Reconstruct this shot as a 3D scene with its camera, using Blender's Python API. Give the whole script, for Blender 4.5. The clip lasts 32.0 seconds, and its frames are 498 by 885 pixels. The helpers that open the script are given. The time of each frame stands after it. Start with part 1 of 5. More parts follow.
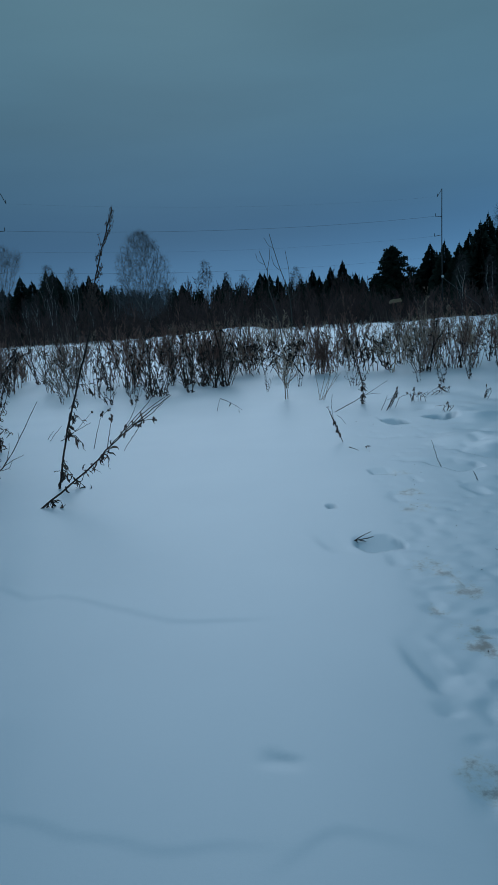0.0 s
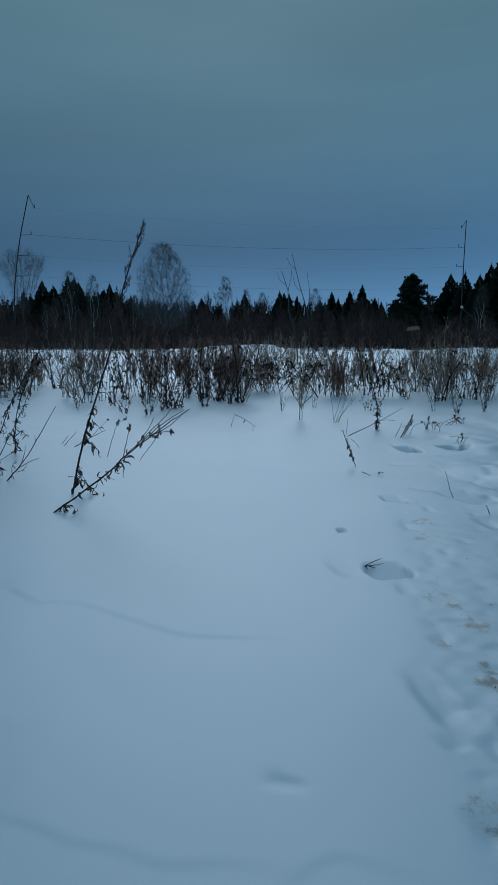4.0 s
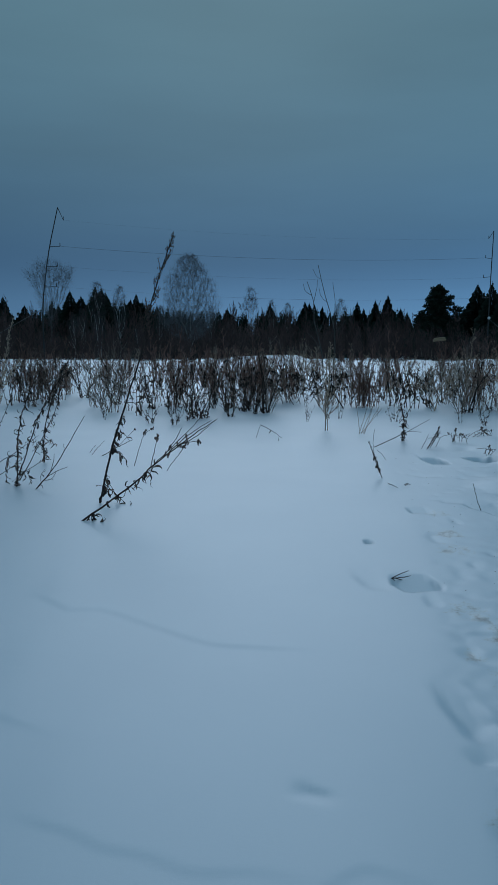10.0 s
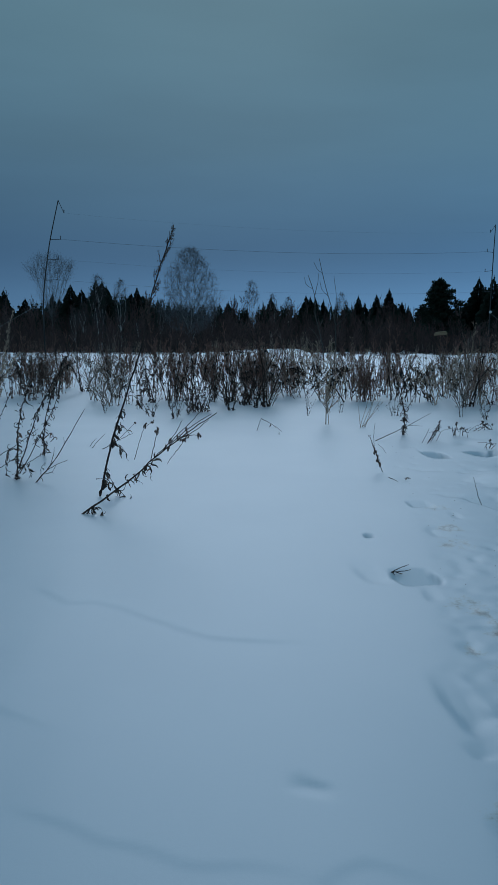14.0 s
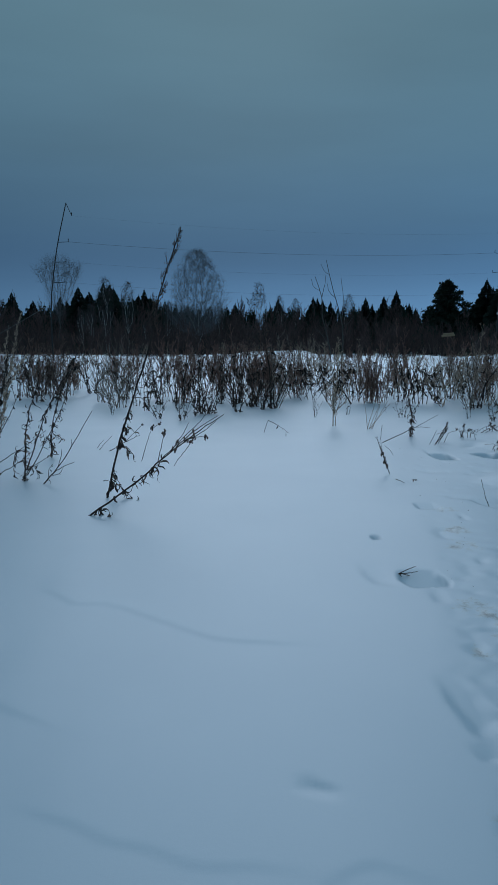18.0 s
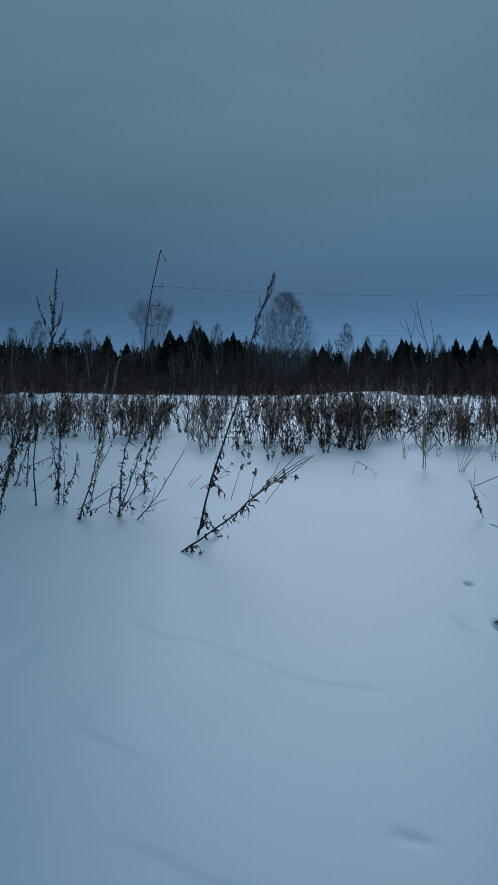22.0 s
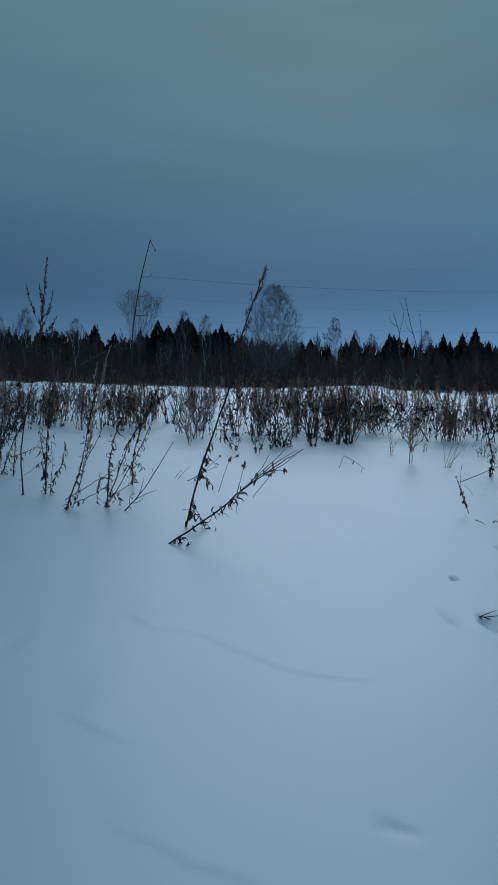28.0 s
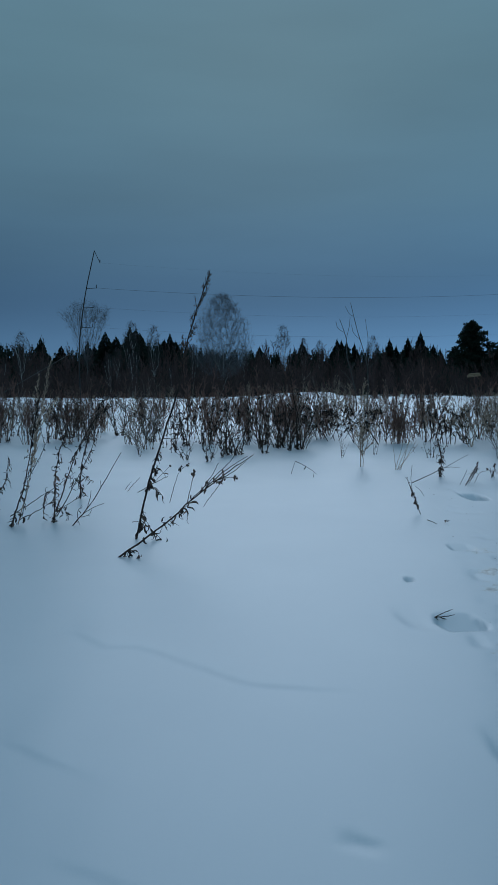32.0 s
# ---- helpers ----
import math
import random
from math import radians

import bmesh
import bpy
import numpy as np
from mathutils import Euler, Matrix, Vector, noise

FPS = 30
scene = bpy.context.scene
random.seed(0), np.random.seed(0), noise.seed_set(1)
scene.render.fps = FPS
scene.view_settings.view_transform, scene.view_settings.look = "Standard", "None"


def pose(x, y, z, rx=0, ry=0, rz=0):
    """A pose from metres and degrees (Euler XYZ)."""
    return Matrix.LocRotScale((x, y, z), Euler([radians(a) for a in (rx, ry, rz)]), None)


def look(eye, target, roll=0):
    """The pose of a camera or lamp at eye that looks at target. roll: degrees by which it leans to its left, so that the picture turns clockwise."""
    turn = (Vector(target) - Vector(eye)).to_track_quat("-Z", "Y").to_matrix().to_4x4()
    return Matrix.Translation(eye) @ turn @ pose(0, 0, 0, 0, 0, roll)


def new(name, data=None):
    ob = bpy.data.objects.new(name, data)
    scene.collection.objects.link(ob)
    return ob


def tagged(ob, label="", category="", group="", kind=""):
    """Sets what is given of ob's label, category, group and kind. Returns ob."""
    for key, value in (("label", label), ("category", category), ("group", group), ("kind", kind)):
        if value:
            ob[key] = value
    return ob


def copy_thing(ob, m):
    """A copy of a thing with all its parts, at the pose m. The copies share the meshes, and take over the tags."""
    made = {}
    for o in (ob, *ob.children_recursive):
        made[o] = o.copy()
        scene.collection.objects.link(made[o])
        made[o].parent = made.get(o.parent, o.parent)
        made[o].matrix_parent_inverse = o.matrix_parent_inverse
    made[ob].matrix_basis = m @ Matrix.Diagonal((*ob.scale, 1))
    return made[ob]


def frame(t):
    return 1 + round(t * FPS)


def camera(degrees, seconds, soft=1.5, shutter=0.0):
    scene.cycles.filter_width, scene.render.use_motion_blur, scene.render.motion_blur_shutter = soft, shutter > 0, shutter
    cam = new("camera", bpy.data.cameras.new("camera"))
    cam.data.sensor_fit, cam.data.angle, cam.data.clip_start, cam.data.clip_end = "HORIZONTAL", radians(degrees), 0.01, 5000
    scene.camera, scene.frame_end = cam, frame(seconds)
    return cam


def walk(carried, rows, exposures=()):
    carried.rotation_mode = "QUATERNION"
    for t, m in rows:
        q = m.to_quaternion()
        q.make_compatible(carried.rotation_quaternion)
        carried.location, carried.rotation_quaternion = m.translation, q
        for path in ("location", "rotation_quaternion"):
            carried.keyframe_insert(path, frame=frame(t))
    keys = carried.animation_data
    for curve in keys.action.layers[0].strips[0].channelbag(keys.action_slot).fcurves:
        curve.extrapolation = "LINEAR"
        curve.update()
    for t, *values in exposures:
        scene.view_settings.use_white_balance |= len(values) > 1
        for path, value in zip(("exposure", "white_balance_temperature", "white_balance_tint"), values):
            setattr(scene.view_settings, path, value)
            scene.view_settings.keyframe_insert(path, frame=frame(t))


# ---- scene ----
cam = camera(38.4, 32.0, soft=1.1)
PATH = [
    (0, (0.068, 0.035, 1.328), (0.162, 2.002, 0.981), -3.9),
    (0.5, (0.045, 0.004, 1.339), (0.133, 1.982, 1.053), -2.8),
    (1, (0.029, 0.011, 1.346), (0.14, 1.99, 1.081), -1.5),
    (1.5, (0.02, 0.004, 1.35), (0.111, 1.984, 1.082), -0.5),
    (2, (0.027, 0.008, 1.344), (0.107, 1.987, 1.068), -0.7),
    (2.5, (0.027, 0.017, 1.345), (0.092, 1.995, 1.06), -0.6),
    (3, (0.018, -0.003, 1.345), (0.114, 1.973, 1.051), -0.4),
    (3.5, (0.018, 0.005, 1.344), (0.093, 1.982, 1.049), -0.3),
    (5.5, (0.01, 0.014, 1.35), (0.083, 1.987, 1.028), 0.1),
    (6, (0.016, 0.0, 1.349), (0.082, 1.975, 1.038), -0.3),
    (6.5, (0.009, -0.01, 1.354), (0.039, 1.965, 1.042), -0.1),
    (7, (0.014, -0.023, 1.354), (0.03, 1.956, 1.06), -0.5),
    (7.5, (0.006, -0.006, 1.353), (0.014, 1.973, 1.067), -0.2),
    (8, (0.005, -0.037, 1.357), (0.003, 1.944, 1.079), -0.3),
    (8.5, (-0.001, -0.013, 1.353), (-0.015, 1.965, 1.054), -0.1),
    (9, (0.0, 0.0, 1.349), (-0.036, 1.979, 1.059), -0.1),
    (9.5, (-0.007, -0.023, 1.352), (0.003, 1.959, 1.089), 0.2),
    (10, (-0.003, -0.01, 1.351), (0.001, 1.971, 1.079), -0.0),
    (10.5, (-0.002, -0.014, 1.351), (-0.002, 1.968, 1.081), 0.0),
    (11, (-0.005, -0.02, 1.351), (-0.006, 1.962, 1.078), 0.1),
    (11.5, (-0.005, -0.013, 1.351), (-0.006, 1.967, 1.068), 0.1),
    (12, (-0.01, -0.021, 1.354), (-0.009, 1.958, 1.068), 0.2),
    (12.5, (0.0, -0.012, 1.353), (0.005, 1.968, 1.076), 0.0),
    (13, (-0.001, -0.009, 1.351), (-0.001, 1.971, 1.072), 0.1),
    (13.5, (-0.001, -0.008, 1.349), (0.006, 1.972, 1.064), 0.1),
    (14, (0.001, 0.0, 1.347), (0.003, 1.979, 1.058), 0.1),
    (14.5, (0.001, -0.007, 1.349), (0.002, 1.972, 1.057), 0.0),
    (16.5, (0.005, -0.001, 1.347), (-0.006, 1.978, 1.06), -0.0),
    (17, (-0.002, -0.008, 1.351), (-0.015, 1.971, 1.063), 0.0),
    (17.5, (-0.005, -0.022, 1.351), (-0.017, 1.958, 1.069), -0.1),
    (18, (0.003, -0.004, 1.346), (-0.015, 1.976, 1.062), 0.0),
    (18.5, (-0.001, -0.015, 1.351), (-0.025, 1.965, 1.069), 0.0),
    (19, (-0.005, -0.022, 1.349), (-0.052, 1.958, 1.075), -0.0),
    (19.5, (0.003, -0.016, 1.35), (-0.055, 1.965, 1.081), -0.3),
    (20, (0.0, -0.017, 1.349), (-0.073, 1.966, 1.093), -0.2),
    (20.5, (0.001, -0.027, 1.351), (-0.069, 1.956, 1.098), -0.1),
    (21, (-0.022, 0.018, 1.345), (-0.176, 1.999, 1.122), 0.45),
    (21.5, (-0.057, -0.046, 1.356), (-0.317, 1.927, 1.15), 1.3),
    (22, (-0.032, -0.06, 1.354), (-0.289, 1.916, 1.181), 0.1),
    (22.5, (-0.039, -0.06, 1.354), (-0.303, 1.913, 1.165), 0.2),
    (23, (-0.032, -0.063, 1.353), (-0.301, 1.912, 1.181), -0.0),
    (23.5, (-0.035, -0.068, 1.352), (-0.305, 1.906, 1.177), 0.1),
    (24, (-0.032, -0.047, 1.351), (-0.292, 1.927, 1.172), 0.1),
    (24.5, (-0.028, -0.054, 1.35), (-0.282, 1.922, 1.174), 0.1),
    (25, (-0.04, -0.07, 1.358), (-0.285, 1.907, 1.181), 0.3),
    (25.5, (-0.04, -0.068, 1.354), (-0.282, 1.909, 1.171), 0.4),
    (27.5, (-0.046, -0.061, 1.358), (-0.271, 1.917, 1.167), 0.9),
    (28, (-0.052, -0.075, 1.36), (-0.271, 1.904, 1.166), 1.1),
    (28.5, (-0.048, -0.066, 1.357), (-0.267, 1.912, 1.165), 0.9),
    (29, (-0.044, -0.068, 1.357), (-0.253, 1.911, 1.157), 0.8),
    (29.5, (-0.044, -0.059, 1.352), (-0.237, 1.921, 1.148), 0.8),
    (30, (-0.04, -0.062, 1.354), (-0.234, 1.918, 1.148), 0.7),
    (30.5, (-0.039, -0.06, 1.353), (-0.232, 1.921, 1.159), 0.6),
    (31, (-0.057, -0.074, 1.357), (-0.231, 1.909, 1.166), 1.1),
    (31.5, (-0.05, -0.08, 1.361), (-0.203, 1.905, 1.172), 0.9),
    (32, (-0.034, 0.02, 1.334), (-0.121, 2.011, 1.166), -0.5),
]
walk(cam, [(t, look(eye, target, roll)) for t, eye, target, roll in PATH], ((0, -0.13, 6130, 4), (7, -0.10, 6280, 6), (14, -0.07, 6350, 8), (21, -0.05, 6400, 9), (32, -0.03, 6390, 8)))

# ---- light ----
world = bpy.data.worlds.new("overcast_sky")
scene.world = world
world.use_nodes = True
wt = world.node_tree
wt.nodes.clear()


def wnode(kind, **settings):
    n = wt.nodes.new(kind)
    for key, value in settings.items():
        n.inputs[key.replace("_", " ")].default_value = value
    return n


w_out = wnode("ShaderNodeOutputWorld")
w_bg = wnode("ShaderNodeBackground", Strength=1.0)
w_co = wnode("ShaderNodeTexCoord")
w_sep = wnode("ShaderNodeSeparateXYZ")
w_ramp = wnode("ShaderNodeValToRGB")
SKY = [  # sine of the elevation, colour of the cloud cover
    (0.0, (0.104, 0.255, 0.460)),
    (0.055, (0.078, 0.195, 0.362)),
    (0.105, (0.043, 0.113, 0.218)),
    (0.16, (0.062, 0.146, 0.246)),
    (0.24, (0.084, 0.179, 0.267)),
    (0.42, (0.106, 0.200, 0.246)),
    (0.70, (0.128, 0.252, 0.365)),
    (1.0, (0.175, 0.345, 0.510)),
]
w_ramp.color_ramp.interpolation = "B_SPLINE"
while len(w_ramp.color_ramp.elements) < len(SKY):
    w_ramp.color_ramp.elements.new(0.5)
for stop, (at, rgb) in zip(w_ramp.color_ramp.elements, SKY):
    stop.position, stop.color = at, (*rgb, 1)
w_map = wnode("ShaderNodeMapping", Scale=(1.1, 1.1, 5.5))
w_noise = wnode("ShaderNodeTexNoise", Scale=1.6, Detail=4.0, Roughness=0.5)
w_range = wnode("ShaderNodeMapRange", From_Min=0.3, From_Max=0.7, To_Min=0.92, To_Max=1.08)
w_side = wnode("ShaderNodeMapRange", From_Min=-0.5, From_Max=0.5, To_Min=-0.30, To_Max=0.31)  # thinner cloud to the east, low down
w_low = wnode("ShaderNodeMapRange", From_Min=0.1, From_Max=0.38, To_Min=1.0, To_Max=0.0)
w_lean = wt.nodes.new("ShaderNodeMath")
w_lean.operation, w_lean.inputs[2].default_value = "MULTIPLY_ADD", 1.0
w_both = wt.nodes.new("ShaderNodeMath")
w_both.operation = "MULTIPLY"
w_mul = wt.nodes.new("ShaderNodeVectorMath")
w_mul.operation = "SCALE"
w_sky = wt.nodes.new("ShaderNodeTexSky")
w_sky.sky_type, w_sky.sun_disc = "NISHITA", False
SUN_UP, SUN_TURN = 28.0, 0.0
w_sky.sun_elevation, w_sky.sun_rotation = radians(SUN_UP), radians(SUN_TURN)
w_dim = wt.nodes.new("ShaderNodeVectorMath")
w_dim.operation = "SCALE"
w_dim.inputs["Scale"].default_value = 0.05
w_mix = wt.nodes.new("ShaderNodeMix")
w_mix.data_type = "RGBA"
w_mix.inputs["Factor"].default_value = 0.98  # share of the sky that the cloud covers
for a, b in ((w_co.outputs["Generated"], w_sep.inputs[0]), (w_sep.outputs["Z"], w_ramp.inputs[0]), (w_co.outputs["Generated"], w_map.inputs[0]),
             (w_map.outputs[0], w_noise.inputs["Vector"]), (w_noise.outputs["Fac"], w_range.inputs["Value"]), (w_ramp.outputs[0], w_mul.inputs[0]),
             (w_sep.outputs["X"], w_side.inputs["Value"]), (w_range.outputs[0], w_both.inputs[0]), (w_side.outputs[0], w_lean.inputs[0]), (w_sep.outputs["Z"], w_low.inputs["Value"]), (w_low.outputs[0], w_lean.inputs[1]), (w_lean.outputs[0], w_both.inputs[1]),
             (w_both.outputs[0], w_mul.inputs["Scale"]), (w_sky.outputs[0], w_dim.inputs[0]), (w_dim.outputs[0], w_mix.inputs["A"]),
             (w_mul.outputs[0], w_mix.inputs["B"]), (w_mix.outputs["Result"], w_bg.inputs["Color"]), (w_bg.outputs[0], w_out.inputs[0])):
    wt.links.new(a, b)

sun = new("sun", bpy.data.lights.new("sun", "SUN"))
sun.data.energy, sun.data.angle, sun.data.color = 0.535, radians(40), (0.745, 0.84, 1.0)
sun.matrix_world = look((30 * math.sin(radians(SUN_TURN)), 30 * math.cos(radians(SUN_TURN)), 30 * math.tan(radians(SUN_UP))), (0, 0, 0))


# ---- materials ----
def mat(name, colours, scale, rough=0.85, spec=0.3, bump=0.3, bump_scale=60.0, stretch=(1, 1, 1), vary=0.0, metal=0.0):
    """A surface whose colour runs through the given ones by noise at two scales, with a bump; vary: change of brightness from object to object."""
    m = bpy.data.materials.new(name)
    m.use_nodes = True
    nt = m.node_tree
    b = nt.nodes["Principled BSDF"]
    b.inputs["Roughness"].default_value, b.inputs["Specular IOR Level"].default_value, b.inputs["Metallic"].default_value = rough, spec, metal
    co, mp = nt.nodes.new("ShaderNodeTexCoord"), nt.nodes.new("ShaderNodeMapping")
    mp.inputs["Scale"].default_value = stretch
    n1, n2, ramp, bm = (nt.nodes.new(k) for k in ("ShaderNodeTexNoise", "ShaderNodeTexNoise", "ShaderNodeValToRGB", "ShaderNodeBump"))
    n1.inputs["Scale"].default_value, n1.inputs["Detail"].default_value, n1.inputs["Roughness"].default_value = scale, 6, 0.65
    n2.inputs["Scale"].default_value, n2.inputs["Detail"].default_value = bump_scale, 5
    el = ramp.color_ramp.elements
    while len(el) < len(colours):
        el.new(0.5)
    for i, c in enumerate(colours):
        el[i].position, el[i].color = 0.28 + 0.44 * i / max(1, len(colours) - 1), (*c, 1)
    bm.inputs["Strength"].default_value, bm.inputs["Distance"].default_value = bump, 0.01
    hsv, info, rng = nt.nodes.new("ShaderNodeHueSaturation"), nt.nodes.new("ShaderNodeObjectInfo"), nt.nodes.new("ShaderNodeMapRange")
    rng.inputs["To Min"].default_value, rng.inputs["To Max"].default_value = 1 - vary, 1 + vary
    for a, z in ((co.outputs["Object"], mp.inputs[0]), (mp.outputs[0], n1.inputs["Vector"]), (mp.outputs[0], n2.inputs["Vector"]), (n1.outputs["Fac"], ramp.inputs[0]),
                 (ramp.outputs[0], hsv.inputs["Color"]), (info.outputs["Random"], rng.inputs["Value"]), (rng.outputs[0], hsv.inputs["Value"]),
                 (hsv.outputs[0], b.inputs["Base Color"]), (n2.outputs["Fac"], bm.inputs["Height"]), (bm.outputs[0], b.inputs["Normal"])):
        nt.links.new(a, z)
    return m


def snow_material():
    """Fresh and trodden snow: grain and crust, with the mud that boots left on the path, by the attribute dirt."""
    m = bpy.data.materials.new("snow")
    m.use_nodes = True
    nt = m.node_tree
    b = nt.nodes["Principled BSDF"]
    b.inputs["Roughness"].default_value, b.inputs["Specular IOR Level"].default_value = 0.44, 1.0
    b.inputs["Coat Weight"].default_value, b.inputs["Coat Roughness"].default_value = 0.6, 0.48  # thin wind crust
    mk = lambda k, **s: [n := nt.nodes.new(k), [setattr(n.inputs[i.replace("_", " ")], "default_value", v) for i, v in s.items()]][0]
    co = mk("ShaderNodeTexCoord")
    big, fine, grit = mk("ShaderNodeTexNoise", Scale=0.8, Detail=4.0), mk("ShaderNodeTexNoise", Scale=240.0, Detail=3.0), mk("ShaderNodeTexNoise", Scale=45.0, Detail=6.0, Roughness=0.7)
    tone = mk("ShaderNodeValToRGB")
    tone.color_ramp.elements[0].position, tone.color_ramp.elements[0].color = 0.3, (0.625, 0.662, 0.70, 1)
    tone.color_ramp.elements[1].position, tone.color_ramp.elements[1].color = 0.7, (0.67, 0.70, 0.73, 1)
    dirt = mk("ShaderNodeAttribute")
    dirt.attribute_name = "dirt"
    add, lim = nt.nodes.new("ShaderNodeMath"), mk("ShaderNodeMapRange", From_Min=0.68, From_Max=1.22, To_Max=0.85)
    add.operation = "ADD"
    earth = mk("ShaderNodeValToRGB")
    while len(earth.color_ramp.elements) < 3:
        earth.color_ramp.elements.new(0.5)
    for stop, at_, rgb in zip(earth.color_ramp.elements, (0.72, 0.92, 1.0), ((0.64, 0.58, 0.45), (0.36, 0.28, 0.165), (0.18, 0.12, 0.065))):
        stop.position, stop.color = at_, (*rgb, 1)
    mix = nt.nodes.new("ShaderNodeMix")
    mix.data_type = "RGBA"
    hsum = nt.nodes.new("ShaderNodeMath")
    hsum.operation, hsum.inputs[1].default_value = "MULTIPLY_ADD", 0.35
    bump = mk("ShaderNodeBump", Strength=0.05, Distance=0.012)
    for a, z in ((co.outputs["Object"], big.inputs["Vector"]), (co.outputs["Object"], fine.inputs["Vector"]), (co.outputs["Object"], grit.inputs["Vector"]),
                 (big.outputs["Fac"], tone.inputs[0]), (dirt.outputs["Fac"], add.inputs[0]), (grit.outputs["Fac"], add.inputs[1]), (add.outputs[0], lim.inputs["Value"]),
                 (lim.outputs[0], mix.inputs["Factor"]), (add.outputs[0], earth.inputs[0]),
                 (tone.outputs[0], mix.inputs["A"]), (earth.outputs[0], mix.inputs["B"]), (mix.outputs["Result"], b.inputs["Base Color"]),
                 (fine.outputs["Fac"], hsum.inputs[0]), (grit.outputs["Fac"], hsum.inputs[2]), (hsum.outputs[0], bump.inputs["Height"]), (bump.outputs[0], b.inputs["Normal"])):
        nt.links.new(a, z)
    return m


SNOW = snow_material()
STALK = mat("dry_stalk", [(0.026, 0.015, 0.012), (0.058, 0.034, 0.026), (0.11, 0.068, 0.052)], 14, stretch=(1, 1, 0.2), vary=0.25)
LEAF = mat("dry_leaf", [(0.026, 0.016, 0.013), (0.062, 0.038, 0.030), (0.125, 0.080, 0.063)], 30, vary=0.35)
SEED = mat("dry_seed_head", [(0.055, 0.032, 0.025), (0.10, 0.060, 0.046), (0.17, 0.108, 0.085)], 40, vary=0.3)
GREYLEAF = mat("grey_dry_leaf", [(0.060, 0.035, 0.027), (0.16, 0.098, 0.075), (0.31, 0.205, 0.16)], 20, vary=0.35)
BELTSTALK = mat("weathered_stalk", [(0.040, 0.022, 0.017), (0.10, 0.058, 0.044), (0.22, 0.14, 0.105)], 14, stretch=(1, 1, 0.2), vary=0.4)
PALESTEM = mat("grey_brown_stem", [(0.12, 0.080, 0.062), (0.25, 0.178, 0.14), (0.40, 0.30, 0.245)], 12, stretch=(1, 1, 0.2), vary=0.3)
RUSSET = mat("russet_weed", [(0.17, 0.080, 0.060), (0.28, 0.145, 0.110), (0.40, 0.235, 0.185)], 10, vary=0.3)
STRAW = mat("pale_straw", [(0.30, 0.185, 0.125), (0.46, 0.315, 0.225), (0.62, 0.46, 0.35)], 12, vary=0.25)
NEEDLE = mat("spruce_needles", [(0.014, 0.021, 0.015), (0.026, 0.037, 0.025), (0.040, 0.053, 0.036)], 1.5, vary=0.3, bump=0.0)
PINE = mat("pine_needles", [(0.012, 0.020, 0.013), (0.024, 0.036, 0.022), (0.036, 0.050, 0.030)], 1.8, vary=0.2, bump=0.0)
BARK = mat("conifer_bark", [(0.035, 0.026, 0.020), (0.08, 0.055, 0.04)], 5, stretch=(1, 1, 0.3))
BIRCH = mat("birch_bark", [(0.07, 0.062, 0.055), (0.50, 0.465, 0.43), (0.70, 0.665, 0.63)], 3, stretch=(0.6, 0.6, 3), vary=0.2)
TWIG = mat("birch_twigs", [(0.14, 0.128, 0.130), (0.24, 0.215, 0.215)], 2, vary=0.2, bump=0.0)
DIMTWIG = mat("dark_twigs", [(0.055, 0.042, 0.039), (0.10, 0.08, 0.074)], 2, vary=0.2, bump=0.0)
BRUSH = mat("brush_twigs", [(0.055, 0.029, 0.025), (0.10, 0.057, 0.049), (0.15, 0.09, 0.079)], 1.5, vary=0.4, bump=0.0)
GREYBARK = mat("grey_bark", [(0.07, 0.06, 0.05), (0.16, 0.145, 0.13)], 6, stretch=(1, 1, 0.3), vary=0.2)
POLEWOOD = mat("weathered_pole_wood", [(0.03, 0.028, 0.027), (0.07, 0.066, 0.062)], 8, stretch=(1, 1, 0.1))
STEEL = mat("dull_steel", [(0.05, 0.05, 0.055), (0.10, 0.10, 0.105)], 8, rough=0.55, metal=0.7, bump=0.1)
GALV = mat("galvanised_wire", [(0.16, 0.15, 0.14), (0.26, 0.25, 0.23)], 5, rough=0.55, metal=0.3, bump=0.1)
PORCELAIN = mat("white_porcelain", [(0.55, 0.55, 0.53), (0.75, 0.75, 0.73)], 6, rough=0.25, spec=0.5, bump=0.05)
PLANK = mat("pale_plank", [(0.20, 0.125, 0.07), (0.33, 0.215, 0.13), (0.42, 0.29, 0.18)], 6, stretch=(0.2, 1, 1))


